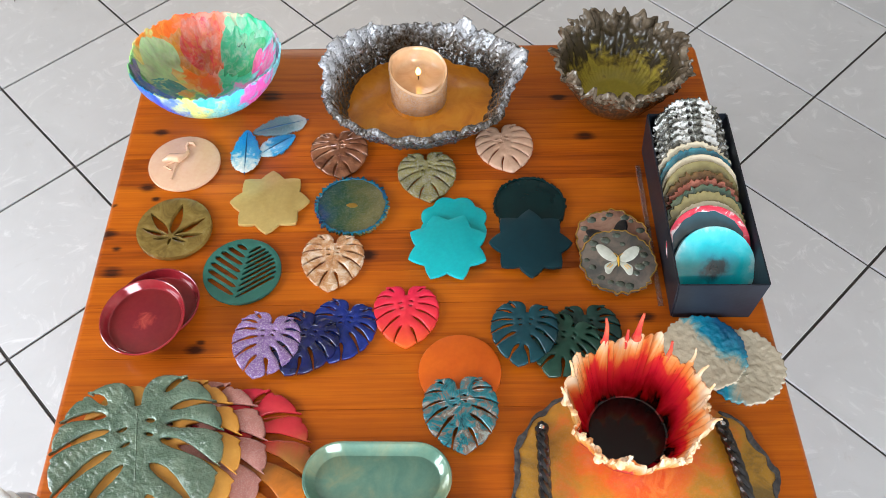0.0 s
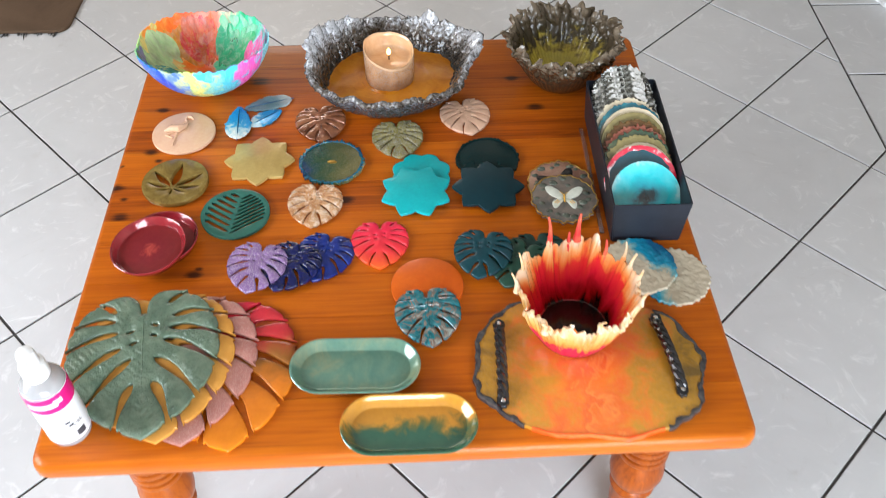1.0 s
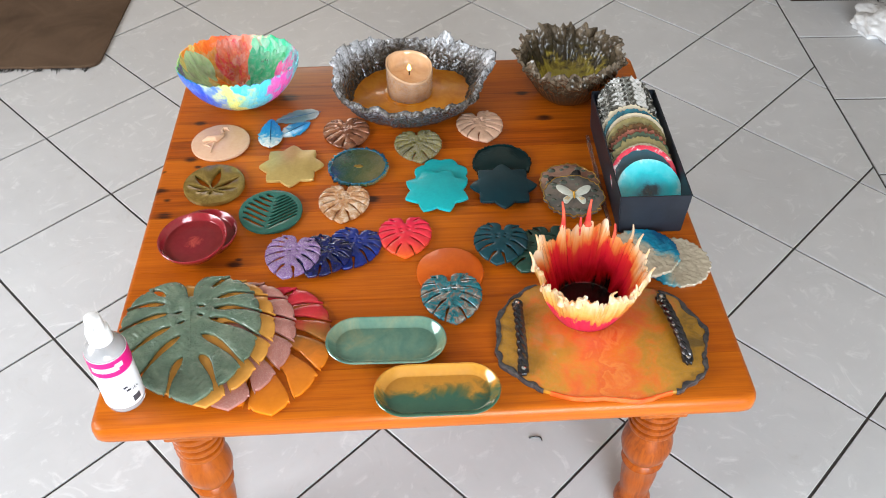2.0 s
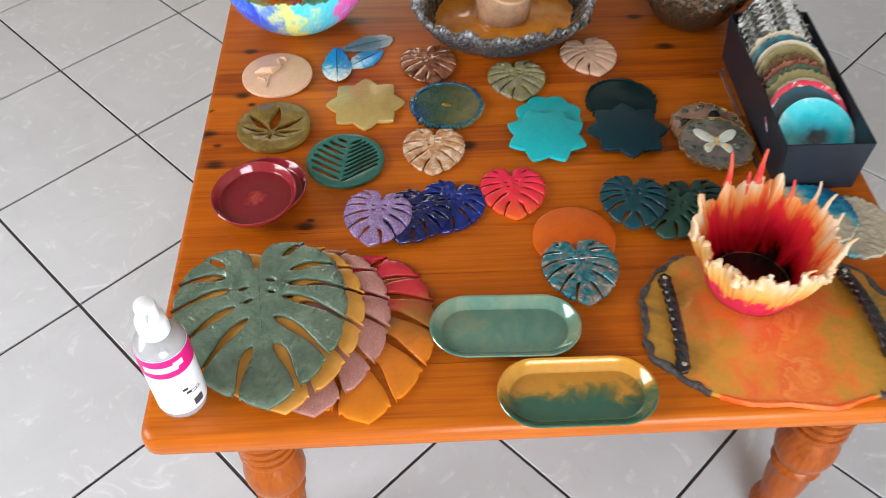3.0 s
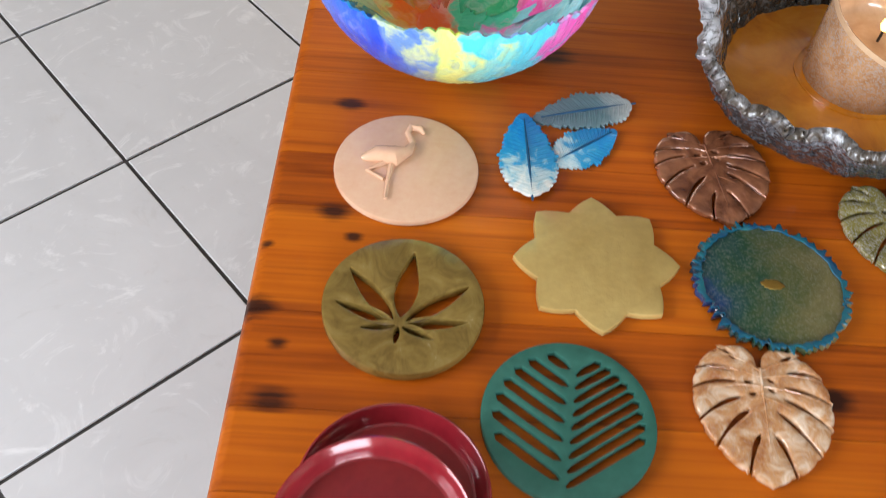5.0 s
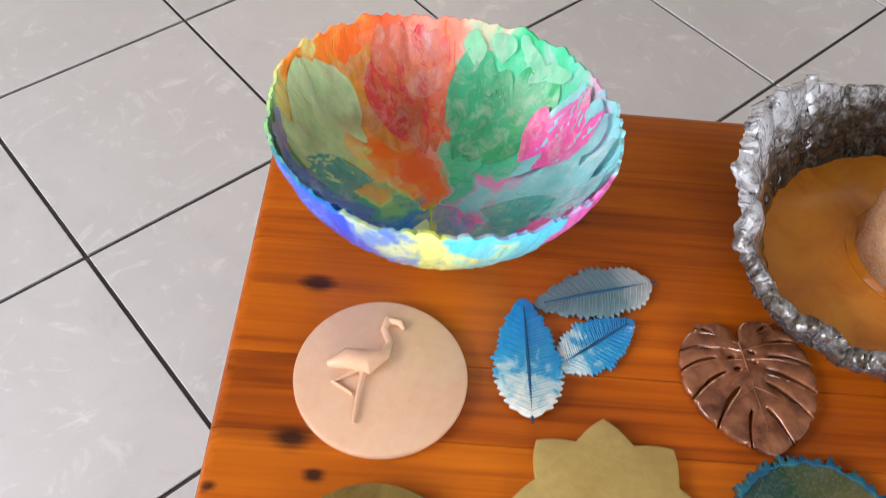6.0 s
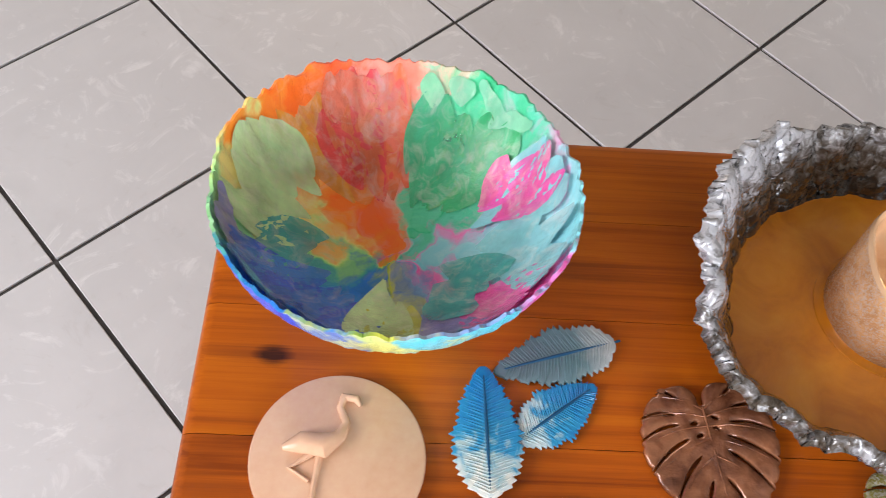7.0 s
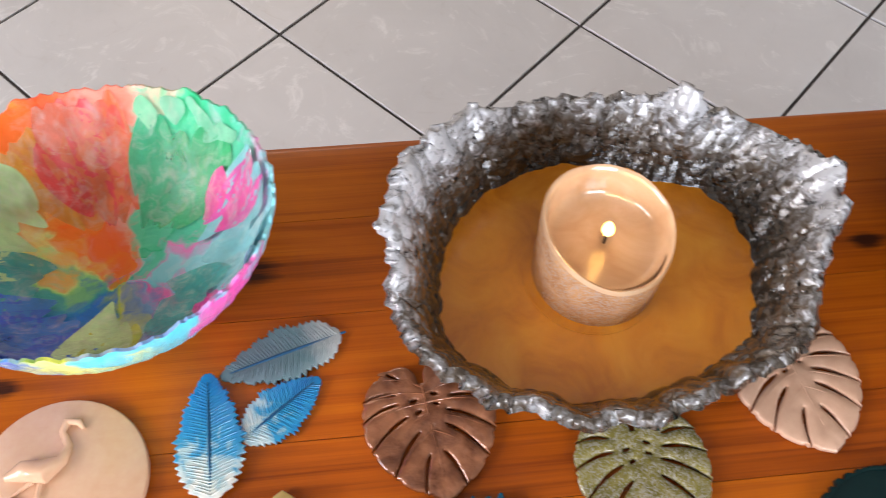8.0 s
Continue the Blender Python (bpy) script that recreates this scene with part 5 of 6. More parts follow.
# where each dye lies round the bowl (degrees), how near the middle and the rim its petals reach, and how many
SECTORS = [("orange", 108, 146, 0.25, 0.92, 9), ("scarlet", 90, 128, 0.22, 0.98, 9), ("coral", 90, 125, 0.5, 1.0, 5), ("green", 40, 86, 0.22, 0.92, 11), ("mint", 44, 84, 0.75, 1.0, 4), ("lime", 148, 190, 0.4, 1.0, 9),
           ("teal", 184, 208, 0.3, 0.75, 4), ("mauve", 190, 206, 0.75, 1.0, 3), ("blue", 204, 258, 0.28, 0.98, 14), ("yellow", 262, 282, 0.12, 0.95, 4), ("lime", 255, 276, 0.15, 0.8, 3), ("mauve", 286, 312, 0.25, 0.85, 4),
           ("pink", 305, 335, 0.3, 0.98, 5), ("aqua", 330, 392, 0.35, 1.0, 9), ("pink", 372, 398, 0.4, 1.0, 4), ("teal", 300, 345, 0.15, 0.6, 4), ("sky", 215, 245, 0.75, 1.0, 4)]
rnd = random.Random(31)
centre = Vector((0, 0, 0.1205))
layer = 0
for dye, a0, a1, s0, s1, count in SECTORS:
    for k in range(count):
        layer += 1
        mid = radians(a0 + (a1 - a0) * (k + rnd.uniform(0.2, 0.8)) / count)
        long_ = (s1 - s0) * rnd.uniform(0.45, 0.95)
        lo = rnd.uniform(s0, s1 - long_)
        wide = rnd.uniform(0.009, 0.016)
        lean = rnd.uniform(-0.25, 0.25)
        bm = bmesh.new()
        rows = []
        for i in range(12):
            u = i / 11
            sv = lo + long_ * u
            w = wide * math.sin(math.pi * (0.02 + 0.96 * u) ** 1.15) ** 0.75
            ring = []
            for e in range(-3, 4):
                th = mid + lean * (u - 0.5) + (e / 3) * w / max(0.02, 0.118 * math.sin(1.36 * sv))
                q = Vector(rainbow_place(th, sv))
                ring.append(bm.verts.new(q + (centre - q).normalized() * (0.0026 + 0.00004 * layer)))
            rows.append(ring)
        for a, b in zip(rows, rows[1:]):
            for e in range(6):
                bm.faces.new((a[e], a[e + 1], b[e + 1], b[e]))
        bmesh.ops.recalc_face_normals(bm, faces=bm.faces)
        part("petal", bm, FILMS[dye], rainbow)

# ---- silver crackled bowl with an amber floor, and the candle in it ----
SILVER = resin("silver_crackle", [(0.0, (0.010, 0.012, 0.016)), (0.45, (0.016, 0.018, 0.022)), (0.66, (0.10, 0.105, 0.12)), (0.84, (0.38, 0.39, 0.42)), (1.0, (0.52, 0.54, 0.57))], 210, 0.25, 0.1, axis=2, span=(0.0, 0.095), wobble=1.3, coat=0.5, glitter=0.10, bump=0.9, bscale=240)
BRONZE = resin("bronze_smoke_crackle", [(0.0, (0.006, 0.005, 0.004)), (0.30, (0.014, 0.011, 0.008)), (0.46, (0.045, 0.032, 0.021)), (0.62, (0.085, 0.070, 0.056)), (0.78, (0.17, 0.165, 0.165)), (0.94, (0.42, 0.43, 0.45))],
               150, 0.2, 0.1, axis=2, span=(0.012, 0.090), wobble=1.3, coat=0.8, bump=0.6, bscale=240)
AMBER = resin("amber_resin", [(0.28, (0.48, 0.14, 0.005)), (0.5, (0.64, 0.215, 0.008)), (0.75, (0.74, 0.30, 0.018))], 24, 0.08, coat=0.8, bump=0.12, bscale=40)
CANDLE_SKIN = resin("copper_glitter_wax", [(0.3, (0.40, 0.19, 0.08)), (0.7, (0.62, 0.35, 0.17))], 60, 0.14, glitter=0.5, bump=0.9, let=0.15, coat=1.0)
WAX = resin("warm_white_wax", [(0.3, (0.58, 0.36, 0.20)), (0.7, (0.72, 0.50, 0.32))], 30, 0.18, let=0.2, coat=1.0, bump=0.2, bscale=60)


def pebble(p, scale):
    d, _ = noise.voronoi(Vector(p) * scale)
    return 0.55 - d[0]


def silver_place(t, s):
    c, sn = math.cos(t), math.sin(t)
    if s < 0.30:
        r, z = 0.076 * s / 0.30, 0.0
    else:
        u = (s - 0.30) / 0.70
        top = 0.070 - 0.011 * max(0.0, -sn) ** 1.5 + 0.004 * math.sin(3 * t + 0.4) + 0.009 * noise.noise((c * 2.5, sn * 2.5, 7)) + 0.013 * noise.noise((c * 7, sn * 7, 3)) + 0.004 * sn
        for a, h, w in ((1.02, 0.018, 0.10), (2.2, 0.006, 0.25), (0.30, 0.014, 0.3), (2.95, 0.034, 0.75)):
            d = abs((t - a + math.pi) % (2 * math.pi) - math.pi)
            top += h * max(0.0, 1 - d / w)
        r = 0.076 + (0.067 - 0.006 * max(0.0, -sn) + 0.004 * math.sin(2 * t) + 0.007 * noise.noise((c * 3, sn * 3, 2)) + 0.006 * u * noise.noise((c * 6, sn * 6, 8))) * u ** 0.58
        for a, h, w in ((0.40, 0.020, 0.60), (5.75, 0.006, 0.4), (3.2, -0.007, 0.8)):
            d = abs((t - a + math.pi) % (2 * math.pi) - math.pi)
            r += h * u * max(0.0, 1 - (d / w) ** 2)
        z = top * u ** 1.25
        r += 0.004 * max(0.0, (u - 0.72) / 0.28) ** 2
        k = 0.0055 * min(1, 2 * u) * max(0.0, pebble((r * c, r * sn, z), 150)) + 0.005 * u * noise.noise((c * 16, sn * 16, u * 6))
        r += k
    return (r * c * 1.03, r * sn * 0.87, z)


SB = (-0.0155, 1.221)
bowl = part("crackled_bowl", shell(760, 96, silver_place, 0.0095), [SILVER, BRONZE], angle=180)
pool = []
for i in range(180):
    t = 2 * math.pi * i / 180
    x, y, _ = next(q for q in (silver_place(t, 0.3 + 0.7 * k / 120) for k in range(121)) if q[2] > 0.0315)
    pool.append((x * 0.94, y * 0.94))
part("resin_floor", slab(pool, (), 0.0285, 0.0315, 0.0012), AMBER, bowl, "smooth glossy amber resin floor of the bowl")
part("cast_ring", lathe([(0.0465, 0.0314), (0.0485, 0.0314), (0.0485, 0.0324), (0.0465, 0.0324), (0.0465, 0.0314)], 64), AMBER, bowl)
thing(bowl, on_table(*SB), "silver crackled resin bowl with an amber floor, holding a candle", "bowl")

candle = empty("candle", on_table(SB[0] + 0.003, SB[1] + 0.002, 0, 0.0230), "copper glitter pillar candle with a hollow top, lit flame", "candle")


def candle_wall():
    bm = bmesh.new()
    seg, rings = 72, []
    def rim(t):
        return 0.067 + 0.011 * math.sin(t - 0.70) + 0.003 * math.sin(2 * t + 1.0) + 0.0015 * noise.noise((math.cos(t) * 2, math.sin(t) * 2, 6))
    for r, f in ((0.0425, lambda t: 0.0), (0.0445, lambda t: 0.003), (0.0450, lambda t: rim(t) * 0.5), (0.0455, lambda t: rim(t) - 0.004), (0.0445, lambda t: rim(t)), (0.0428, lambda t: rim(t) - 0.0008), (0.0416, lambda t: rim(t) - 0.006), (0.0405, lambda t: 0.052), (0.0385, lambda t: 0.047), (0.033, lambda t: 0.0448)):
        rings.append([bm.verts.new((0.99 * r * math.cos(t), 0.99 * r * math.sin(t), f(t))) for t in [2 * math.pi * i / seg for i in range(seg)]])
    for j, (a, b) in enumerate(zip(rings, rings[1:])):
        for i in range(seg):
            f = bm.faces.new((a[i], a[(i + 1) % seg], b[(i + 1) % seg], b[i]))
            f.material_index = 0 if j < 3 else 1
    bm.faces.new(rings[0][::-1])
    bm.faces.new(rings[-1]).material_index = 1
    return bm


part("wax_body", candle_wall(), [CANDLE_SKIN, WAX], candle, "glittery copper wax with a pale hollow top", angle=70)
part("wick", tube([(0, 0, 0.0445), (0, 0, 0.0565)], 0.0012, 8), INK, candle)
m, n, l, p = material("flame_glow")
p.inputs["Base Color"].default_value = (1, 0.6, 0.15, 1)
p.inputs["Emission Color"].default_value = (1.0, 0.58, 0.14, 1)
p.inputs["Emission Strength"].default_value = 6
fl = part("flame", lathe([(0, 0.0545), (0.0026, 0.056), (0.0042, 0.0595), (0.0036, 0.0635), (0.0016, 0.0675), (0, 0.070)], 16), m, candle, "small glowing yellow flame")
glow = bpy.data.lights.new("candle_glow", "POINT")
glow.energy, glow.color, glow.shadow_soft_size = 0.025, (1.0, 0.62, 0.3), 0.006
g = new("candle_glow", glow)
g.parent = candle
g.location = (0, 0, 0.076)

# ---- dark ruffled bowl ----
SMOKY = resin("smoky_ruffle_resin", [(0.0, (0.03, 0.024, 0.014)), (0.4, (0.030, 0.022, 0.014)), (0.75, (0.058, 0.042, 0.025)), (1.0, (0.15, 0.115, 0.08))], 120, 0.2, 0.0, axis=2, span=(0.0, 0.105), wobble=2.2, coat=0.4, bump=0.25)
SMOKY_GOLD = resin("gold_floor_to_smoke", [(0.0, (0.46, 0.38, 0.06)), (0.18, (0.52, 0.42, 0.06)), (0.32, (0.30, 0.23, 0.045)), (0.48, (0.050, 0.040, 0.022)), (0.75, (0.058, 0.042, 0.025)), (1.0, (0.15, 0.115, 0.08))],
                   60, 0.25, 0.0, axis=2, span=(0.0, 0.105), wobble=1.1, coat=0.2, bump=0.2)


def dark_place(t, s):
    c, sn = math.cos(t), math.sin(t)
    if s < 0.22:
        r, z = 0.042 * s / 0.22, 0.0
    else:
        u = (s - 0.22) / 0.78
        top = 0.096 + 0.008 * max(0.0, -sn) + 0.008 * noise.noise((c * 2.4, sn * 2.4, 12)) + 0.012 * noise.noise((c * 6, sn * 6, 2)) * u
        r = 0.042 + 0.061 * u ** 0.72 + 0.0011 * math.sin(58 * t) * min(1, 3 * u) * max(0.0, 1 - 1.3 * u)
        r += u ** 3 * (0.010 * noise.noise((c * 6, sn * 6, 20)) + 0.014 * noise.noise((c * 9, sn * 9, 21 + 5 * u)))
        z = top * u ** 1.1 + u ** 3 * 0.014 * noise.noise((c * 8, sn * 8, 5 + 3 * u))
        k = 0.013 * u ** 3 * pebble((r * c, r * sn, z), 85) + 0.016 * u ** 4 * pebble((r * c, r * sn, z), 45)
        r += k
    return (r * c, r * sn, z)


thing(part("ruffled_bowl", shell(460, 60, dark_place, 0.0045), [SMOKY, SMOKY_GOLD], angle=80), on_table(0.300, 1.252), "smoky dark ruffled resin bowl with a ribbed gold floor", "bowl")

# ---- black box of coasters ----
holder = empty("coaster_box", on_table(0.389, 0.9945, 1.0), "open black card box full of standing coasters", "box")
BW, BL, BH = 0.057, 0.149, 0.078


def box_wall(pts):
    """A card wall between four corners, 2 mm thick."""
    bm = bmesh.new()
    a, b, c, d = (Vector(q) for q in pts)
    nrm = (b - a).cross(d - a).normalized() * 0.002
    lo = [bm.verts.new(q) for q in (a, b, c, d)]
    hi = [bm.verts.new(q + nrm) for q in (a, b, c, d)]
    bm.faces.new(lo[::-1])
    bm.faces.new(hi)
    for i in range(4):
        bm.faces.new((lo[i], lo[(i + 1) % 4], hi[(i + 1) % 4], hi[i]))
    return bm


bw = BW - 0.006
part("box_floor", boxed(-bw, -BL, 0, bw, BL, 0.002), BLACK_CARD, holder, smooth=False)
for sg in (-1, 1):
    part("side_wall", box_wall([(sg * bw, -sg * BL, 0), (sg * bw, sg * BL, 0), (sg * BW, sg * BL, BH), (sg * BW, -sg * BL, BH)]), BLACK_CARD, holder, smooth=False)
    part("end_wall", box_wall([(sg * bw, sg * BL, 0), (-sg * bw, sg * BL, 0), (-sg * BW, sg * BL, BH), (sg * BW, sg * BL, BH)]), BLACK_CARD, holder, smooth=False)

C_TURQ = resin("turquoise_white_swirl", [(0.0, (0.004, 0.012, 0.016)), (0.14, (0.005, 0.05, 0.07)), (0.28, (0.005, 0.34, 0.44)), (0.52, (0.01, 0.52, 0.60)), (0.76, (0.10, 0.64, 0.70)), (0.98, (0.76, 0.86, 0.84))],
               34, 0.2, axis="round", middle=(0, -0.004, 0), span=(0.0, 0.070), wobble=0.75, coat=0.8, distort=0.3)
C_RED = resin("teal_red_rim", [(0.0, (0.010, 0.045, 0.07)), (0.6, (0.012, 0.055, 0.08)), (1.0, (0.02, 0.08, 0.11))], 30, 0.2, axis=1, span=(-0.05, 0.052), wobble=0.25, coat=1.0)
RED_RIM = resin("red_white_rim", [(0.40, (0.55, 0.02, 0.05)), (0.52, (0.60, 0.05, 0.08)), (0.60, (0.72, 0.60, 0.60))], 45, 0.2, coat=0.6)
C_CREAM = resin("cream_resin", [(0.3, (0.50, 0.42, 0.28)), (0.7, (0.62, 0.54, 0.40))], 25, 0.25, coat=0.6)
C_OLIVE = resin("olive_resin", [(0.3, (0.16, 0.13, 0.05)), (0.7, (0.30, 0.25, 0.10))], 30, 0.25, coat=0.6)
C_GREEN = resin("moss_green_resin", [(0.3, (0.012, 0.05, 0.035)), (0.7, (0.10, 0.12, 0.06))], 40, 0.2, coat=0.8)
C_RUST = resin("rust_resin", [(0.3, (0.20, 0.05, 0.03)), (0.7, (0.34, 0.12, 0.08))], 60, 0.25, bump=0.6)
C_BROWN = resin("dark_brown_resin", [(0.3, (0.07, 0.03, 0.012)), (0.7, (0.17, 0.09, 0.03))], 60, 0.25, bump=0.6)
C_SILVER = resin("silver_foil_resin", [(0.40, (0.012, 0.012, 0.012)), (0.50, (0.12, 0.12, 0.10)), (0.60, (0.70, 0.70, 0.68))], 70, 0.15, 0.5, coat=0.8, bump=1.0, bscale=120)
C_OCEAN = resin("ocean_blue_resin", [(0.3, (0.004, 0.06, 0.10)), (0.7, (0.03, 0.22, 0.27))], 40, 0.2, coat=0.8)
stack = [(-0.118, 38, 0.055, C_TURQ, 0.01, "turquoise and white"), (-0.086, 40, 0.056, C_RED, 0.01, "dark teal with a red rim"), (-0.070, 42, 0.052, C_CREAM, 0.03, "cream"), (-0.058, 43, 0.054, C_OLIVE, 0.10, "olive"),
         (-0.046, 44, 0.054, C_GREEN, 0.10, "moss green"), (-0.034, 45, 0.053, C_RUST, 0.14, "rust red rough-edged"), (-0.020, 46, 0.053, C_BROWN, 0.14, "dark brown rough-edged"), (-0.004, 46, 0.054, C_OLIVE, 0.02, "olive"),
         (0.008, 47, 0.054, C_CREAM, 0.02, "cream"), (0.022, 48, 0.053, C_OCEAN, 0.10, "ocean blue"), (0.034, 49, 0.053, C_CREAM, 0.12, "cream rough-edged"), (0.050, 50, 0.053, C_SILVER, 0.12, "silver foil"),
         (0.064, 52, 0.053, C_SILVER, 0.12, "silver foil"), (0.078, 54, 0.053, C_SILVER, 0.12, "silver foil"), (0.092, 56, 0.052, C_SILVER, 0.12, "silver foil"), (0.106, 58, 0.052, C_SILVER, 0.12, "silver foil"), (0.120, 60, 0.052, C_SILVER, 0.12, "silver foil")]
rnd = random.Random(2)
for k, (y, lean, r, mt, jag, word) in enumerate(stack):
    ob = part("standing_coaster", slab(circle(r, 110, jag=jag, waves=13, seed=k + 40.0), (), -0.003, 0.003, 0.001), mt)
    if mt is C_RED:
        part("red_rim", slab(circle(r + 0.0004, 110), [circle(r - 0.0075, 90, jag=0.06, waves=5)], 0.0028, 0.0036, 0.0003), RED_RIM, ob, "red and white rim")
    dx = rnd.uniform(-0.002, 0.002)
    z = 0.0055 + r * math.sin(radians(lean)) * 1.02 + 0.008
    thing(ob, holder.matrix_world @ pose(dx, y + r * math.cos(radians(lean)) * 0.35, z, lean, 0, rnd.uniform(-3, 3)), word + " coaster standing in the black box", "coaster", "coasters in the black box")

# clear lid leaning along the box's foot
CLEAR = resin("clear_plastic", [(0.3, (0.9, 0.9, 0.9)), (0.7, (0.95, 0.95, 0.95))], 10, 0.06, glass=0.96, bump=0.05)
thing(part("clear_strip", boxed(-0.0035, -0.125, 0, 0.0035, 0.125, 0.0016, bevel=0.0005), CLEAR), on_table(0.3255, 0.985, 1.0), "narrow clear plastic strip lying beside the box", "plastic strip")

# ---- spray bottle ----
bottle = empty("gel_bottle", on_table(-0.403, 0.522, 12), "clear plastic gel bottle with white cap and pink and white label", "bottle")
BOTTLE = resin("bottle_plastic", [(0.3, (0.72, 0.72, 0.73)), (0.7, (0.80, 0.80, 0.81))], 20, 0.12, glass=0.55, coat=0.5, bump=0.03)
CAP = plain("white_cap", (0.82, 0.82, 0.82), 0.35, var=0.03)
LABEL = plain("white_label", (0.80, 0.79, 0.80), 0.45, var=0.03)
PINK = plain("magenta_label", (0.66, 0.010, 0.18), 0.4, var=0.06)
GREYINK = plain("grey_print", (0.06, 0.06, 0.07), 0.5)
part("bottle_body", lathe([(0, 0), (0.024, 0), (0.0265, 0.003), (0.027, 0.008), (0.027, 0.111), (0.0262, 0.115), (0.023, 0.120), (0.017, 0.125), (0.0125, 0.128), (0.0125, 0.136), (0, 0.136)], 48), BOTTLE, bottle)
cap = part("cap", lathe([(0, 0.128), (0.0155, 0.128), (0.0158, 0.130), (0.0155, 0.148), (0.0150, 0.150), (0.0110, 0.152), (0.0108, 0.169), (0.0100, 0.172), (0.006, 0.174), (0, 0.1745)], 36), CAP, bottle, "white plastic cap")
part("nozzle", tube([(0, -0.004, 0.164), (0, -0.017, 0.165), (0, -0.019, 0.1635)], [0.0035, 0.0032, 0.003], 10), CAP, cap)


def wrap(z0, z1, r, a0, a1, mat, name, parent, k=40, thick=0.0004):
    """A patch of label round the bottle."""
    bm = bmesh.new()
    rows = [[bm.verts.new((rr * math.sin(a0 + (a1 - a0) * i / k), -rr * math.cos(a0 + (a1 - a0) * i / k), z)) for i in range(k + 1)] for rr, z in ((r, z0), (r + thick, z0), (r + thick, z1), (r, z1))]
    for a, b in zip(rows, rows[1:]):
        for i in range(k):
            bm.faces.new((a[i], a[i + 1], b[i + 1], b[i]))
    bmesh.ops.recalc_face_normals(bm, faces=bm.faces)
    return part(name, bm, mat, parent)


lab = wrap(0.012, 0.111, 0.0271, -2.2, 2.2, LABEL, "label", bottle)
tagged(lab, "white paper label")
tagged(wrap(0.081, 0.110, 0.0275, -2.2, 2.2, PINK, "pink_band", lab), "magenta band across the label")
wrap(0.091, 0.100, 0.0280, -0.75, 0.55, LABEL, "white_bar", lab, 16)
wrap(0.095, 0.103, 0.0280, 0.40, 0.80, LABEL, "white_bar", lab, 8)
wrap(0.018, 0.029, 0.0276, 0.62, 1.05, GREYINK, "print_bar", lab, 8)
for k, (a, b) in enumerate(((0.35, 0.62), (0.45, 0.56))):
    wrap(0.050 - 0.007 * k, 0.0535 - 0.007 * k, 0.0276, a, a + 0.22, GREYINK, "print_bar", lab, 6)
txt = bpy.data.curves.new("label_text", "FONT")
txt.body, txt.size = "GEL", 0.0085
tmp = new("label_text_source", txt)
bpy.context.view_layer.update()
me = bpy.data.meshes.new_from_object(tmp.evaluated_get(bpy.context.evaluated_depsgraph_get()))
bpy.data.objects.remove(tmp)
for v in me.vertices:
    a = 0.62 + v.co.x / 0.0279
    v.co = Vector((0.0279 * math.sin(a), -0.0279 * math.cos(a), 0.040 + v.co.y))
me.materials.append(GREYINK)
lt = new("label_text", me)
lt.parent = lab

# ---- beyond the table ----
RUG = resin("brown_rug_pile", [(0.3, (0.075, 0.045, 0.026)), (0.7, (0.125, 0.078, 0.048))], 6, 0.95, coat=0.0, bump=1.0, bscale=420)
pts = []
for i in range(60):
    pts.append((-2.45 + 1.44 * i / 59, 2.030 + 0.006 * noise.noise((i * 0.35, 0, 0)) + 0.012 * max(0, 1 - i / 40)))
for i in range(9):
    t = -math.pi / 2 + math.pi / 2 * i / 8
    pts.append((-1.006 + 0.04 * math.cos(t), 2.070 + 0.04 * math.sin(t)))
pts += [(-0.968, 3.4), (-2.45, 3.4)]
rug = part("rug", slab(pts, (), 0.004, 0.016, 0.004), RUG)
tagged(rug, "dark brown rug with a frayed edge on the tiles", "rug")
THREAD = plain("dark_thread", (0.03, 0.026, 0.024), 0.9)
rnd = random.Random(9)
bm = bmesh.new()
for k in range(70):
    x = rnd.uniform(-1.5, -0.99)
    ln = rnd.uniform(0.006, 0.02) * (2.2 if k % 17 == 0 else 1)
    sk = rnd.uniform(-0.6, 0.6)
    tube([(x, 2.036, 0.010), (x + sk * ln * 0.5, 2.030 - ln * 0.5, 0.007), (x + sk * ln, 2.030 - ln, 0.0065)], [0.0016, 0.0014, 0.0008], 5, bm)
fr = part("frayed_threads", bm, THREAD, rug, "loose dark threads along the edge")
tagged(fr, kind="stuff")

CAB = plain("dark_stained_wood", (0.028, 0.018, 0.013), 0.45, coat=0.2, var=0.3, scale=12)
cab = empty("cabinet", pose(1.725, 2.62, 0.0), "dark brown stained wooden cabinet standing on the tiles", "cabinet")
part("plinth", boxed(-0.52, -0.25, 0.004, 0.52, 0.25, 0.07, bevel=0.003), CAB, cab)
part("body", boxed(-0.52, -0.24, 0.07, 0.52, 0.25, 0.78, bevel=0.004), CAB, cab)
for sg in (-1, 1):
    d = part("door", boxed(0.003 if sg > 0 else -0.515, -0.258, 0.085, 0.515 if sg > 0 else -0.003, -0.2405, 0.765, bevel=0.003), CAB, cab)
    part("handle", tube([(sg * 0.05, -0.259, 0.46), (sg * 0.05, -0.278, 0.46), (sg * 0.05, -0.278, 0.38), (sg * 0.05, -0.259, 0.38)], 0.005, 8), CHROME, d, "steel handle")
CLOTH = resin("white_cloth", [(0.3, (0.66, 0.66, 0.66)), (0.62, (0.76, 0.76, 0.76)), (0.70, (0.10, 0.10, 0.11)), (0.76, (0.74, 0.74, 0.74))], 14, 0.9, coat=0, bump=0.6)
bm = bmesh.new()
bmesh.ops.create_icosphere(bm, subdivisions=5, radius=1)
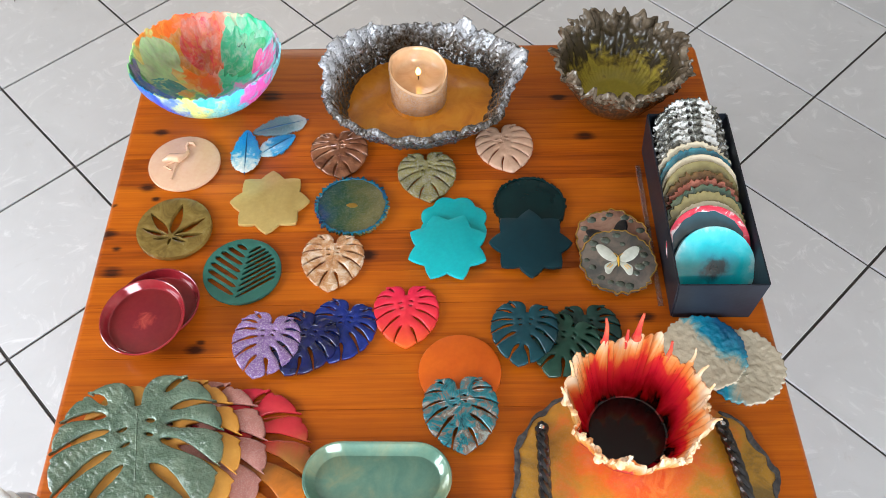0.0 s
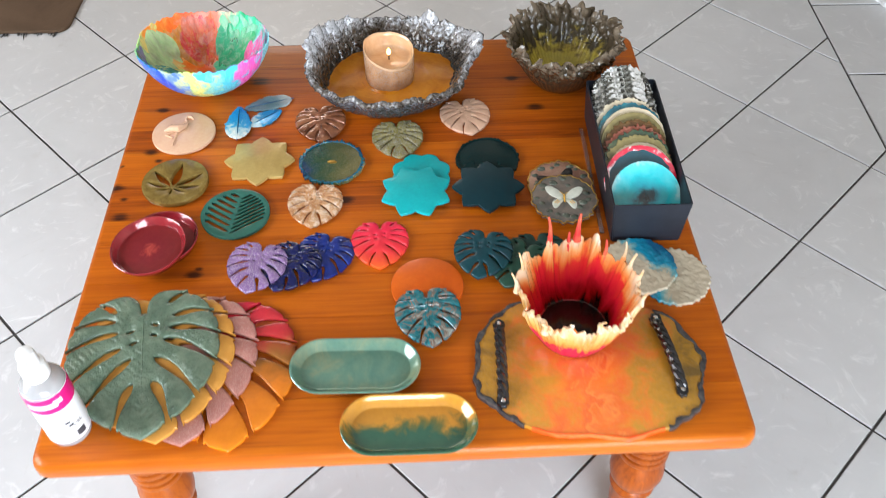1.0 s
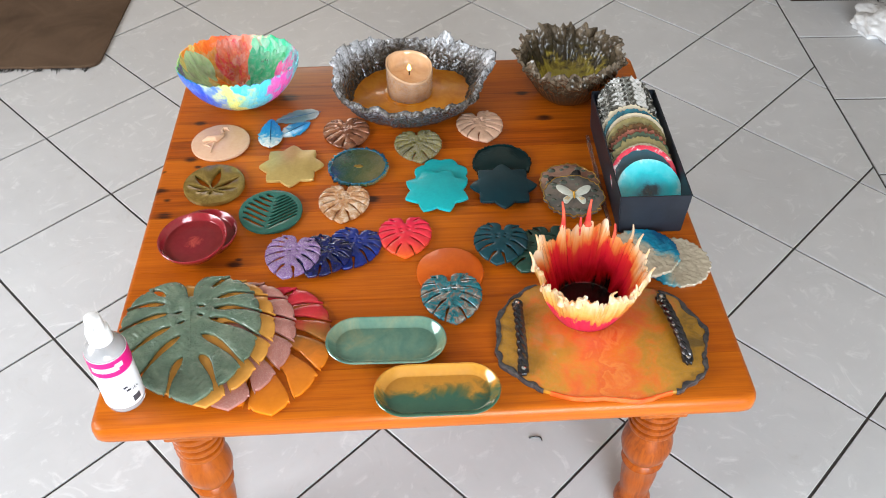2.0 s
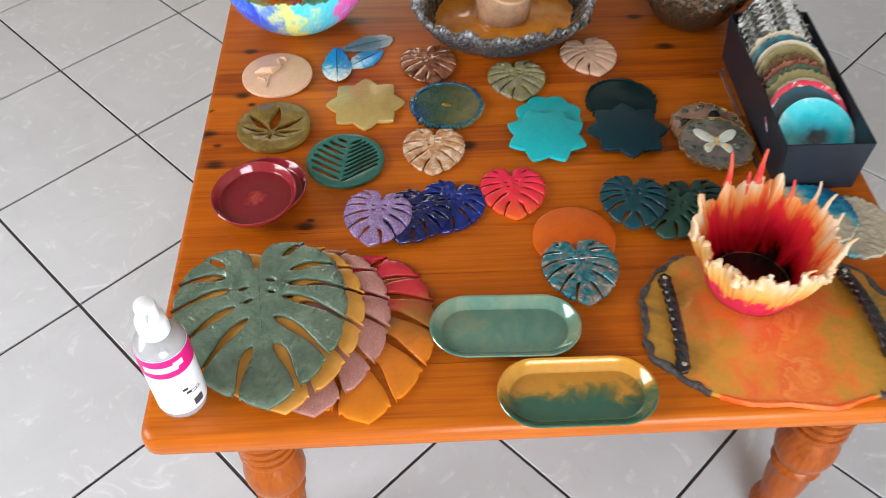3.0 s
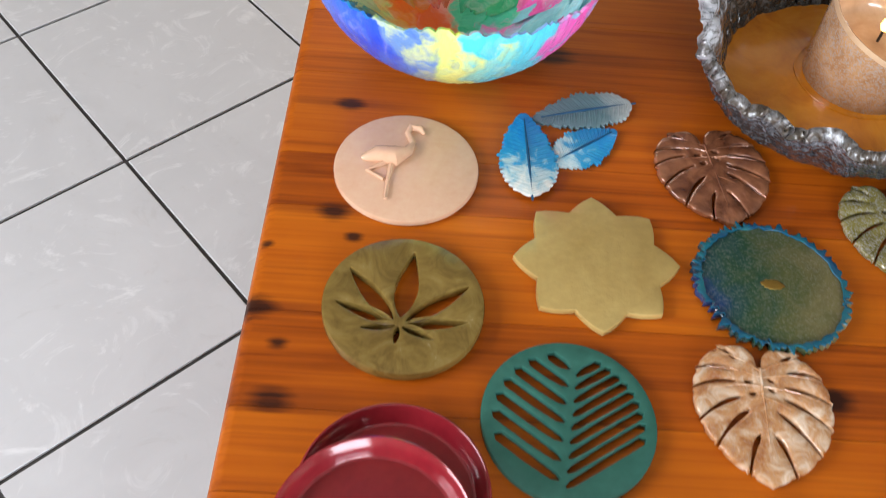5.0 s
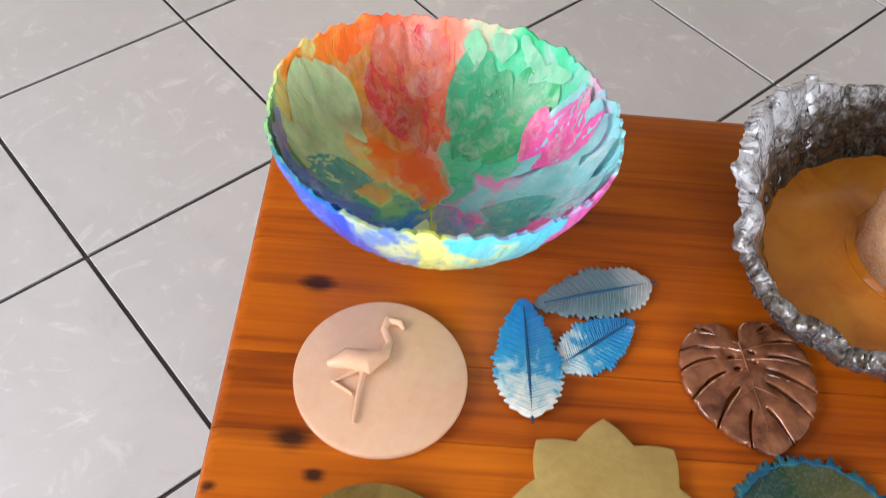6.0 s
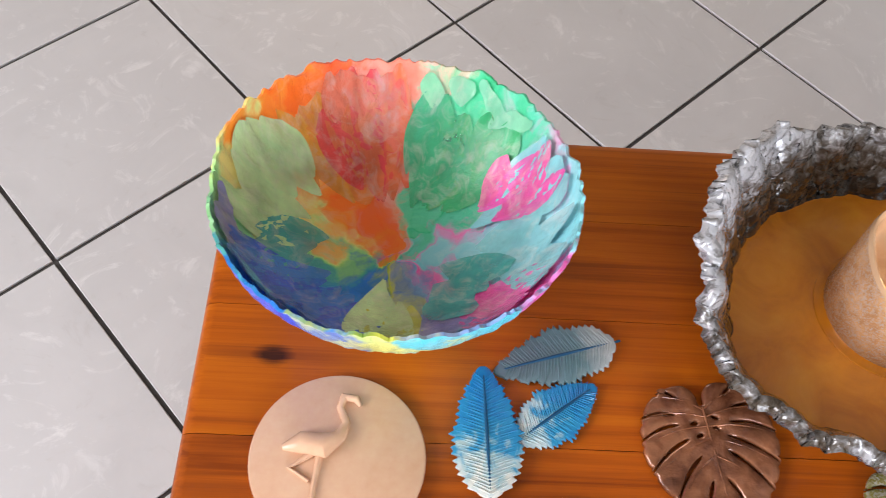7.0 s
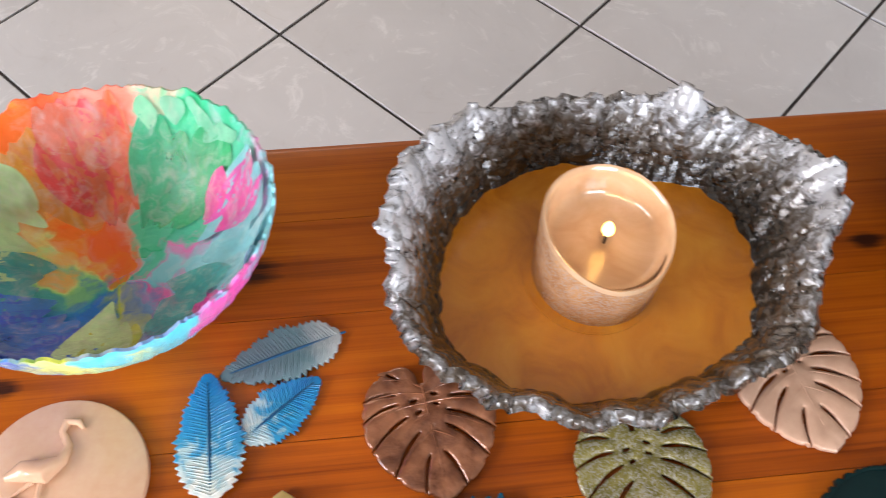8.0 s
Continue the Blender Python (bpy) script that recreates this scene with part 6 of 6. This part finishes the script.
for v in bm.verts:
    q = v.co.copy()
    f = 1 + 0.35 * noise.noise(q * 1.6) + 0.16 * noise.noise(q * 4.5) - 0.10 * abs(noise.noise(q * 7))
    v.co = Vector((q.x * f * 0.085, q.y * f * 0.10, max(0.0, (q.z * f + 0.5) * 0.045)))
thing(part("crumpled_cloth", bm, CLOTH, angle=80), pose(1.435, 2.185, 0.0045), "crumpled white cloth with dark marks on the floor", "cloth")
bm = tube([(-0.012, 0, 0.0018), (0.0, 0.003, 0.002), (0.010, 0.001, 0.0018), (0.012, -0.006, 0.0016)], [0.0012, 0.0018, 0.0018, 0.001], 6)
thing(part("black_scrap", bm, INK), pose(0.217, 0.717, 0.0045), "small bent black scrap lying on the tiles", "scrap")

# ---- tiled floor: a dark grout bed with glazed tiles, laid diagonally up to a straight joint ----
floor = part("floor", boxed(X0 - 0.2, Y0 - 0.2, -0.12, X1 + 0.2, Y1 + 0.2, 0.001), GROUT, smooth=False)
tagged(floor, "beige grey glazed floor tiles with dark grout", "floor", kind="structure")
DIAG, FX, FY, JOINT, GAP = 0.4700, -0.780, 1.455, 1.160, 0.0056


def clip(poly, a, b, c):
    """The part of a polygon where a x + b y <= c."""
    out = []
    for p, q in zip(poly, poly[1:] + poly[:1]):
        dp, dq = a * p[0] + b * p[1] - c, a * q[0] + b * q[1] - c
        if dp <= 0:
            out.append(p)
        if dp * dq < 0:
            u = dp / (dp - dq)
            out.append((p[0] + (q[0] - p[0]) * u, p[1] + (q[1] - p[1]) * u))
    return out


def tile_bm(poly, bm=None):
    bm = bm or bmesh.new()
    rows = [[bm.verts.new((x, y, z)) for x, y in inset(poly, d)] for z, d in ((0.0, 0.0), (0.0030, 0.0), (0.0040, 0.0012))]
    for a, b in zip(rows, rows[1:]):
        for i in range(len(a)):
            bm.faces.new((a[i], a[(i + 1) % len(a)], b[(i + 1) % len(a)], b[i]))
    bm.faces.new(rows[-1])
    return bm


def tile_mesh(name, poly):
    me = bpy.data.meshes.new(name)
    bm = tile_bm(poly)
    bm.normal_update()
    bm.to_mesh(me)
    bm.free()
    me.materials.append(TILE)
    return me


h = DIAG / 2 - GAP * 1.414 / 2
whole = tile_mesh("tile", [(-h, 0), (0, -h), (h, 0), (0, h)])
square = tile_mesh("tile", [(-0.1620, -0.1620), (0.1620, -0.1620), (0.1620, 0.1620), (-0.1620, 0.1620)])
rest = bmesh.new()


def lay(me, x, y, poly=None):
    if -1.9 < x < 1.75 and -0.1 < y < 2.9:
        ob = new("tile", me or tile_mesh("tile", [(u - x, v - y) for u, v in poly]))
        ob.location = (x, y, 0.001)
        ob.parent = floor
    else:
        tile_bm([(u, v) for u, v in (poly or [(x + w.co.x, y + w.co.y) for w in list(me.vertices)[:4]])], rest)


for i in range(-6, 10):
    for j in range(-9, 7):
        for cx, cy in ((FX + DIAG / 2 + DIAG * i, FY + DIAG * j), (FX + DIAG * i, FY + DIAG / 2 + DIAG * j)):
            if cx - h > JOINT - 0.01 or cx < X0 - 0.1 or not Y0 - 0.1 < cy < Y1 + 0.1:
                continue
            if cx + h <= JOINT - GAP / 2:
                lay(whole, cx, cy)
            else:
                poly = clip([(cx - h, cy), (cx, cy - h), (cx + h, cy), (cx, cy + h)], 1, 0, JOINT - GAP / 2)
                if len(poly) > 2 and abs(area2(poly)) > 1e-3:
                    lay(None, cx, cy, poly)
for i in range(6):
    for j in range(-13, 6):
        lay(square, JOINT + 0.166 + 0.332 * i, 2.147 - 0.166 + 0.332 * j)
other = part("further_tiles", rest, TILE, floor)
tagged(other, kind="stuff")
